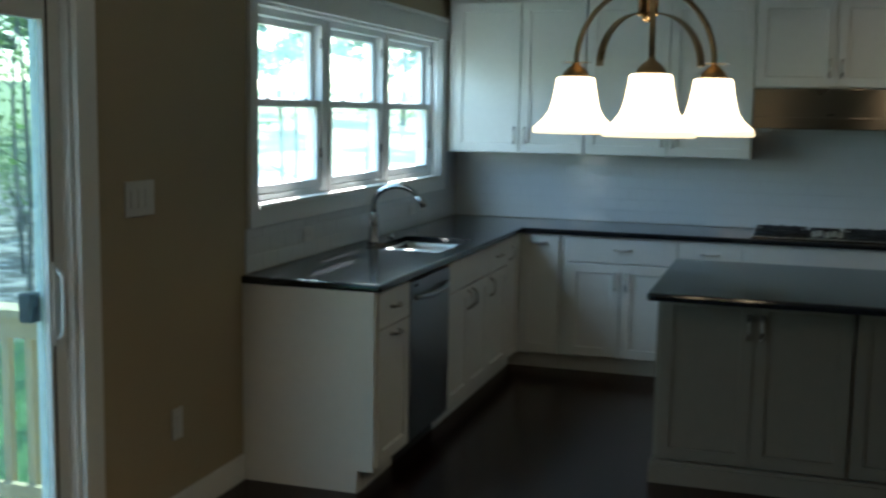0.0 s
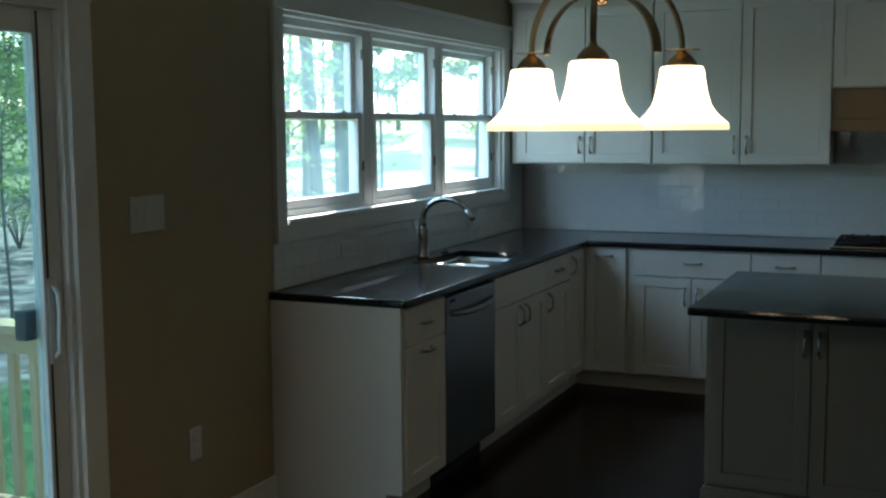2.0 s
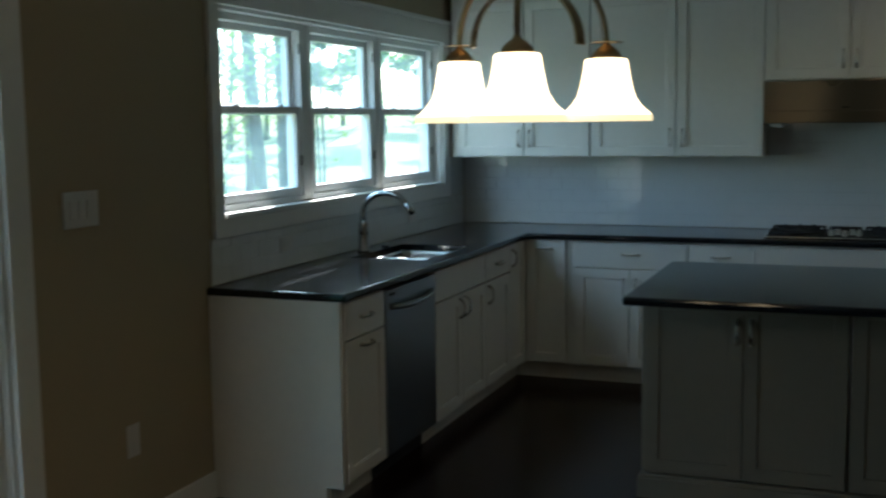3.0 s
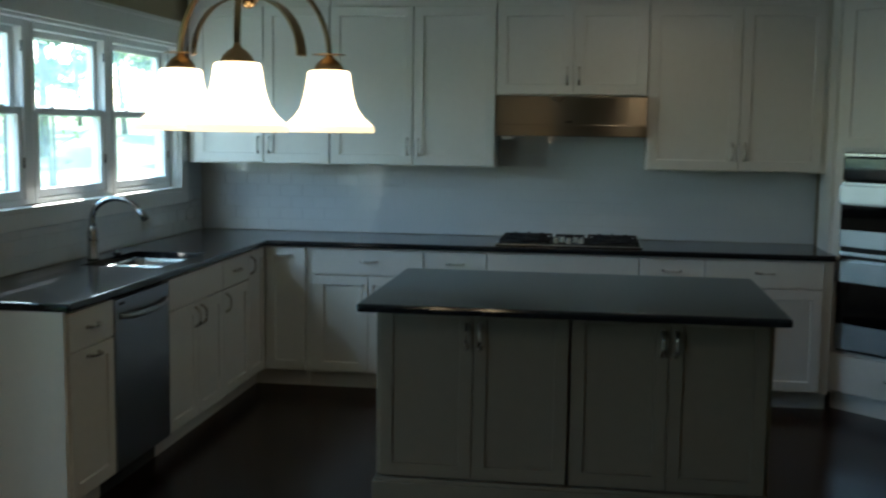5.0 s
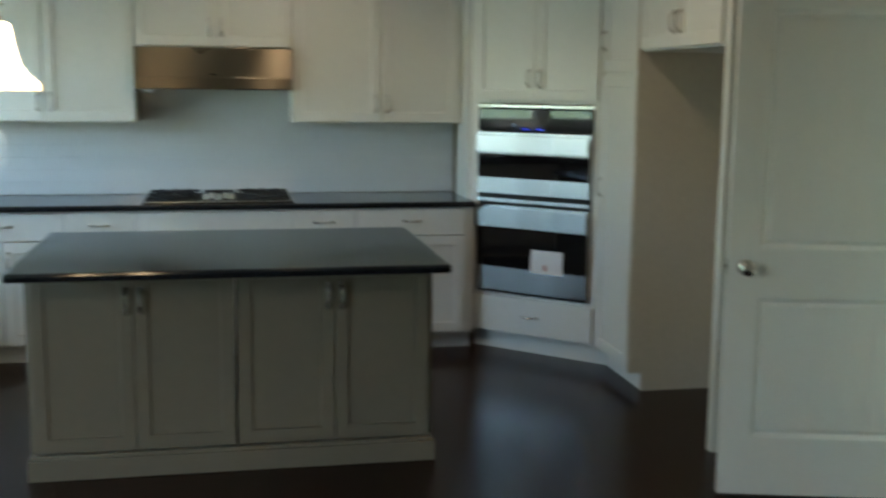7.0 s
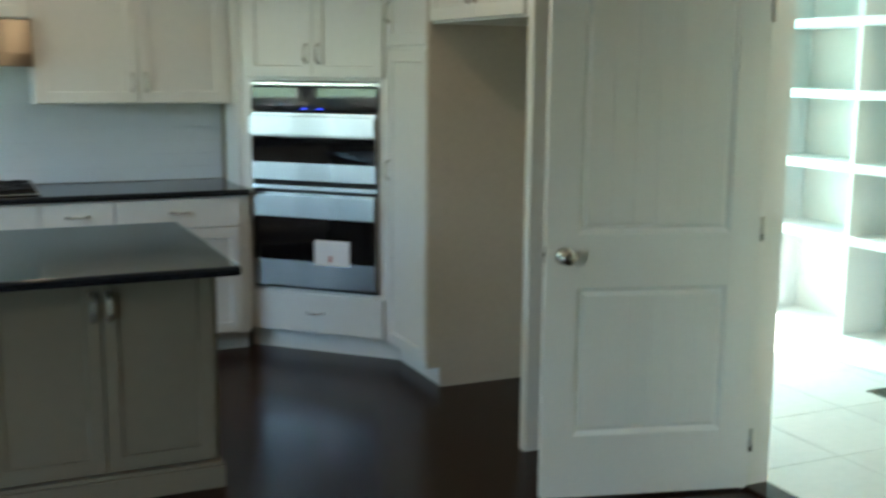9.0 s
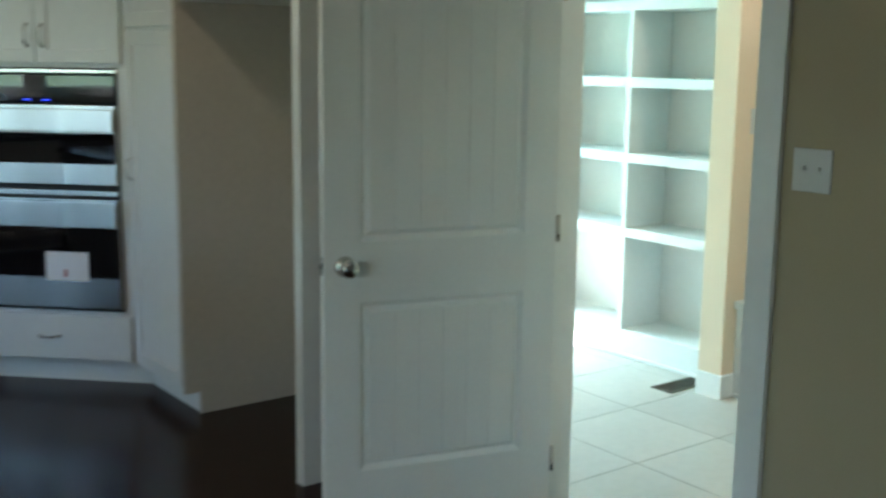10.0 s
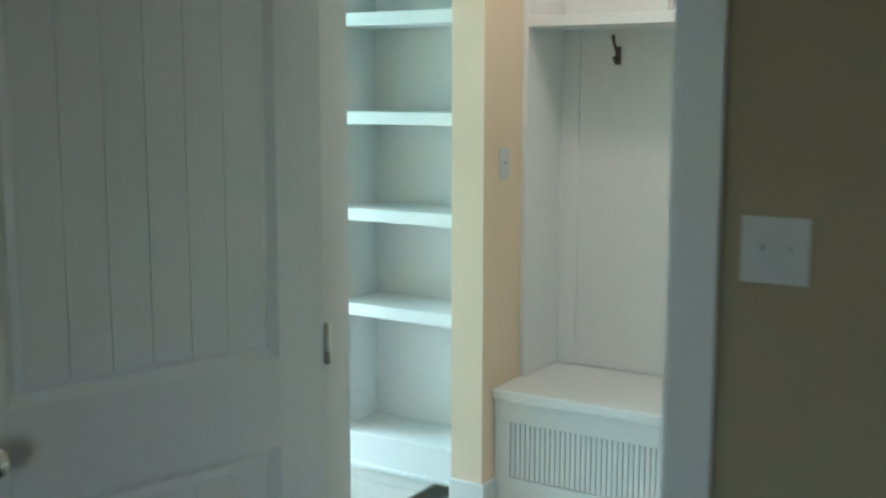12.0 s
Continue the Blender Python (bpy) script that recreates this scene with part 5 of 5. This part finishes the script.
def leaves_mesh(name, blobs, n, size, material, rng):
    """Loose leaves in clumps, as one mesh of small folded quads."""
    co, fa = [], []
    for _ in range(n):
        cx, cy, cz, r = blobs[rng.randrange(len(blobs))]
        d = Vector((rng.gauss(0, 1), rng.gauss(0, 1), rng.gauss(0, 0.7)))
        p = Vector((cx, cy, cz)) + d * r * 0.55
        a, b = Vector((rng.gauss(0, 1), rng.gauss(0, 1), rng.gauss(0, 0.6))).normalized(), Vector((rng.gauss(0, 1), rng.gauss(0, 1), rng.gauss(0, 1)))
        b = (b - a * b.dot(a)).normalized()
        s = size * rng.uniform(0.6, 1.4)
        k = len(co)
        co += [p - a * s, p - b * s * 0.5, p + a * s, p + b * s * 0.5]
        fa.append((k, k + 1, k + 2, k + 3))
    me = bpy.data.meshes.new(name)
    me.from_pydata([tuple(c) for c in co], [], fa)
    me.materials.append(material)
    return me


def tree(seed, height, radius, leaf_n, material, low, leaf=0.05):
    rng = random.Random(seed)
    ob = thing("tree", "slender woodland tree with grey bark and thin spring leaves", "tree", pose(0, 0, GZ - 0.05), "trees behind the house")
    bm = bmesh.new()
    pts, rad = [], []
    lean = Vector((rng.uniform(-0.06, 0.06), rng.uniform(-0.06, 0.06), 1))
    for k in range(10):
        s = k / 9
        pts.append(Vector((0, 0, 0)) + lean * height * s + Vector((math.sin(3 * s + seed) * 0.12, math.cos(4 * s + seed) * 0.12, 0)) * s * 2)
        rad.append(radius * (1.25 if k == 0 else 1) * (1 - 0.85 * s))
    tube(bm, pts, rad, 9)
    blobs = []
    for k in range(13):
        s = rng.uniform(low, 0.97)
        i = min(int(s * 9), 8)
        p = pts[i].lerp(pts[i + 1], s * 9 - i)
        ang = rng.uniform(0, 6.28)
        ln = height * 0.24 * (1.15 - s) + 0.5
        q = p + Vector((math.cos(ang) * ln * 0.5, math.sin(ang) * ln * 0.5, ln * 0.25))
        r = p + Vector((math.cos(ang + 0.2) * ln, math.sin(ang + 0.2) * ln, ln * 0.55))
        tube(bm, [p, q, r], [radius * 0.32 * (1.1 - s), radius * 0.2 * (1.1 - s), 0.008], 5)
        blobs += [(*r, 0.8), (*q, 0.6), (*(p.lerp(r, 0.8)), 0.9)]
    part("trunk", bm, BARK, ob)
    c = new("crown", leaves_mesh("crown", blobs, leaf_n, leaf, material, rng))
    c.parent = ob
    return ob


kinds = [tree(3, 13.0, 0.13, 5200, LEAF, 0.30), tree(8, 9.0, 0.07, 4200, LEAF, 0.16), tree(15, 15.0, 0.13, 3600, LEAFDARK, 0.35), tree(21, 6.0, 0.045, 2600, LEAF, 0.10)]
far_kinds = [tree(41, 14.0, 0.16, 3000, LEAFDARK, 0.10, 0.22), tree(52, 17.0, 0.18, 3400, LEAFDARK, 0.14, 0.24)]
rng = random.Random(5)
spots = [(-7.6, 10.2), (-5.8, 7.8), (-9.5, 2.4), (-12.5, -1.0), (-11.0, 4.4), (-14.0, 1.6), (-15.5, 5.0), (-13.0, 7.4), (-10.0, 12.5), (-17.0, 9.5), (-18.5, 3.0), (-12.0, 17.0),
         (-20.0, 13.0), (-22.0, 7.0), (-16.5, 19.0), (-24.0, 17.0), (-9.0, 21.0), (-26.0, 10.0), (-28.0, 22.0), (-18.0, 28.0), (-6.0, 30.0), (-30.0, 1.0)]
for k in range(40):
    a, d = radians(94 + 2.3 * k), 46 + 34 * rng.random()
    spots.append((d * math.cos(a), d * math.sin(a)))
for k, (x, y) in enumerate(spots):
    src = kinds[(1, 3, 1, 0)[(k * 7 + k // 4) % 4] if k < 22 else 0]
    m = pose(x, y, GZ - 0.05 + 0.055 * min(max(math.hypot(x, y) - 36, 0), 90), 0, 0, rng.uniform(0, 360))
    if k < 4:
        src = kinds[(2, 0, 3, 1)[k]]
        src.matrix_basis = m
    elif k in (22, 23):
        far_kinds[k - 22].matrix_basis = m
    else:
        copy_thing(src if k < 22 else far_kinds[k % 2], m)


sapling = tree(33, 5.5, 0.034, 420, LEAF, 0.12)
sapling.name = "sapling"
tagged(sapling, "thin bare young tree with a few small leaves", "sapling", "saplings by the lawn")
for k, (x, y) in enumerate(((-4.1, 0.9), (-3.7, 1.6), (-5.6, 1.2), (-6.1, 3.1), (-5.2, 4.0), (-7.4, 2.6), (-8.0, 5.4), (-6.9, 6.2), (-9.6, 4.2), (-10.4, 7.4), (-2.9, 3.4), (-4.6, 6.6))):
    m = pose(x, y, GZ - 0.05, 0, 0, rng.uniform(0, 360)) @ Matrix.Scale(rng.uniform(0.75, 1.2), 4)
    if k == 0:
        sapling.matrix_basis = m
    else:
        copy_thing(sapling, m)


def shrub(seed):
    r = random.Random(seed)
    ob = thing("shrub", "low woodland shrub with small bright leaves", "shrub", pose(0, 0, GZ), "shrubs under the trees")
    bm, blobs = bmesh.new(), []
    for k in range(9):
        a, h = r.uniform(0, 6.28), r.uniform(0.6, 1.6)
        e = Vector((math.cos(a) * h * 0.5, math.sin(a) * h * 0.5, h))
        tube(bm, [(0, 0, -0.02), e * 0.5 + Vector((0.03, 0, 0.1)), e], [0.014, 0.009, 0.004], 5)
        blobs += [(*e, 0.35), (*(e * 0.7), 0.35)]
    part("stem", bm, BARK, ob)
    c = new("foliage", leaves_mesh("foliage", blobs, 700, 0.035, LEAF, r))
    c.parent = ob
    return ob


bush = [shrub(2), shrub(9)]
for k in range(22):
    m = pose(-7.5 - rng.random() * 14, -3 + rng.random() * 18, GZ, 0, 0, rng.uniform(0, 360))
    if k < 2:
        bush[k].matrix_basis = m
    else:
        copy_thing(bush[k % 2], m)


def grass_patch():
    r = random.Random(4)
    co, fa = [], []
    for _ in range(12000):
        x, y = -0.3 - 4.6 * r.random(), -3.6 + 5.2 * r.random()
        a, h = r.uniform(0, 6.28), r.uniform(0.03, 0.075)
        k = len(co)
        co += [(x - 0.004 * math.cos(a), y - 0.004 * math.sin(a), GZ - 0.005), (x + 0.004 * math.cos(a), y + 0.004 * math.sin(a), GZ - 0.005), (x + 0.03 * math.sin(a), y + 0.03 * math.cos(a), GZ + h)]
        fa.append((k, k + 1, k + 2))
    me = bpy.data.meshes.new("lawn_grass")
    me.from_pydata(co, [], fa)
    me.materials.append(GRASS)
    tagged(new("lawn_grass", me), "short green lawn grass beside the deck", "grass", kind="stuff")


grass_patch()


# ---- tiles, last ----
def subway(width, z0, z1, gap, skip=None):
    """Centres of running-bond tiles in a local xz field that starts at x 0: x, z, width, height."""
    out = []
    tw, th, g = 0.1524, 0.0762, 0.0014
    row, z = 0, z0
    while z < z1 - 0.01:
        h = min(th, z1 - z)
        x = 0.0 if row % 2 == 0 else -tw / 2
        while x < width - 0.004:
            a, b = max(x, 0.0), min(x + tw, width)
            if b - a > 0.008 and not (skip and skip((a + b) / 2, z + h / 2)):
                out.append((a + g / 2, b - g / 2, z + g / 2, z + h - g / 2))
            x += tw
        z += th
        row += 1
    return out


def tiled(board, cells, to_world, rng):
    cache = {}
    for a, b, c, d in cells:
        key = (round(b - a, 3), round(d - c, 3))
        if key not in cache:
            hw, hh = (b - a) / 2, (d - c) / 2
            bm, rings, e = bmesh.new(), [], 0.0011
            for ins, y in ((0, 0.0), (0, -0.0018), (e, -0.0030)):
                rings.append([bm.verts.new((x, y, z)) for x, z in ((-hw + ins, -hh + ins), (hw - ins, -hh + ins), (hw - ins, hh - ins), (-hw + ins, hh - ins))])
            for p, q in zip(rings, rings[1:]):
                for k in range(4):
                    bm.faces.new((p[k], p[(k + 1) % 4], q[(k + 1) % 4], q[k]))
            bm.faces.new(rings[-1])
            cache[key] = mesh_of("tile", bm, TILE)
        t = 0.9
        piece("tile", cache[key], board, to_world @ pose((a + b) / 2, 0, (c + d) / 2, rng.uniform(-t, t), 0, rng.uniform(-t, t)))


rng = random.Random(12)
north_board = setting("backsplash_north", holed(0.006, 3.995, CT + 0.002, 1.80, [(0.006, 2.01, UB, 1.80), (2.926, 3.995, UB, 1.80)], along_x(-0.004, -0.001)), GROUT,
                      "white glazed subway tile backsplash behind the cooktop", "backsplash")
tiled(north_board, subway(3.983, CT + 0.004, 1.372, 0), pose(0.012, -0.004, 0), rng)
tiled(north_board, subway(0.912, 1.374, 1.57, 0), pose(2.013, -0.004, 0), rng)
west_board = setting("backsplash_west", B(0.001, 0.004, -3.13, -0.012, CT + 0.002, 1.113), GROUT, "white glazed subway tile backsplash under the window", "backsplash")
tiled(west_board, subway(3.118, CT + 0.004, 1.112, 0), pose(0.004, -3.13, 0, 0, 0, 90), rng)
side_board = setting("backsplash_corner", B(0.001, 0.004, -0.325, -0.012, 1.116, 1.37), GROUT, "white glazed subway tile beside the window casing", "backsplash")
tiled(side_board, subway(0.312, 1.118, 1.368, 0), pose(0.004, -0.325, 0, 0, 0, 90), rng)

# mudroom floor tiles
mt = mesh_of("floor_tile", B(-0.2485, 0.2485, -0.2485, 0.2485, -0.0055, 0.0, 0.0015), MUDTILE)
for i in range(5):
    for j in range(10):
        x, y = 5.56 + 0.5 * i, -4.49 + 0.5 * j
        if x < 7.4 and y < 0.0:
            piece("floor_tile", mt, mud_floor, pose(x, y, -0.0008 + 0.0004 * rng.random()))
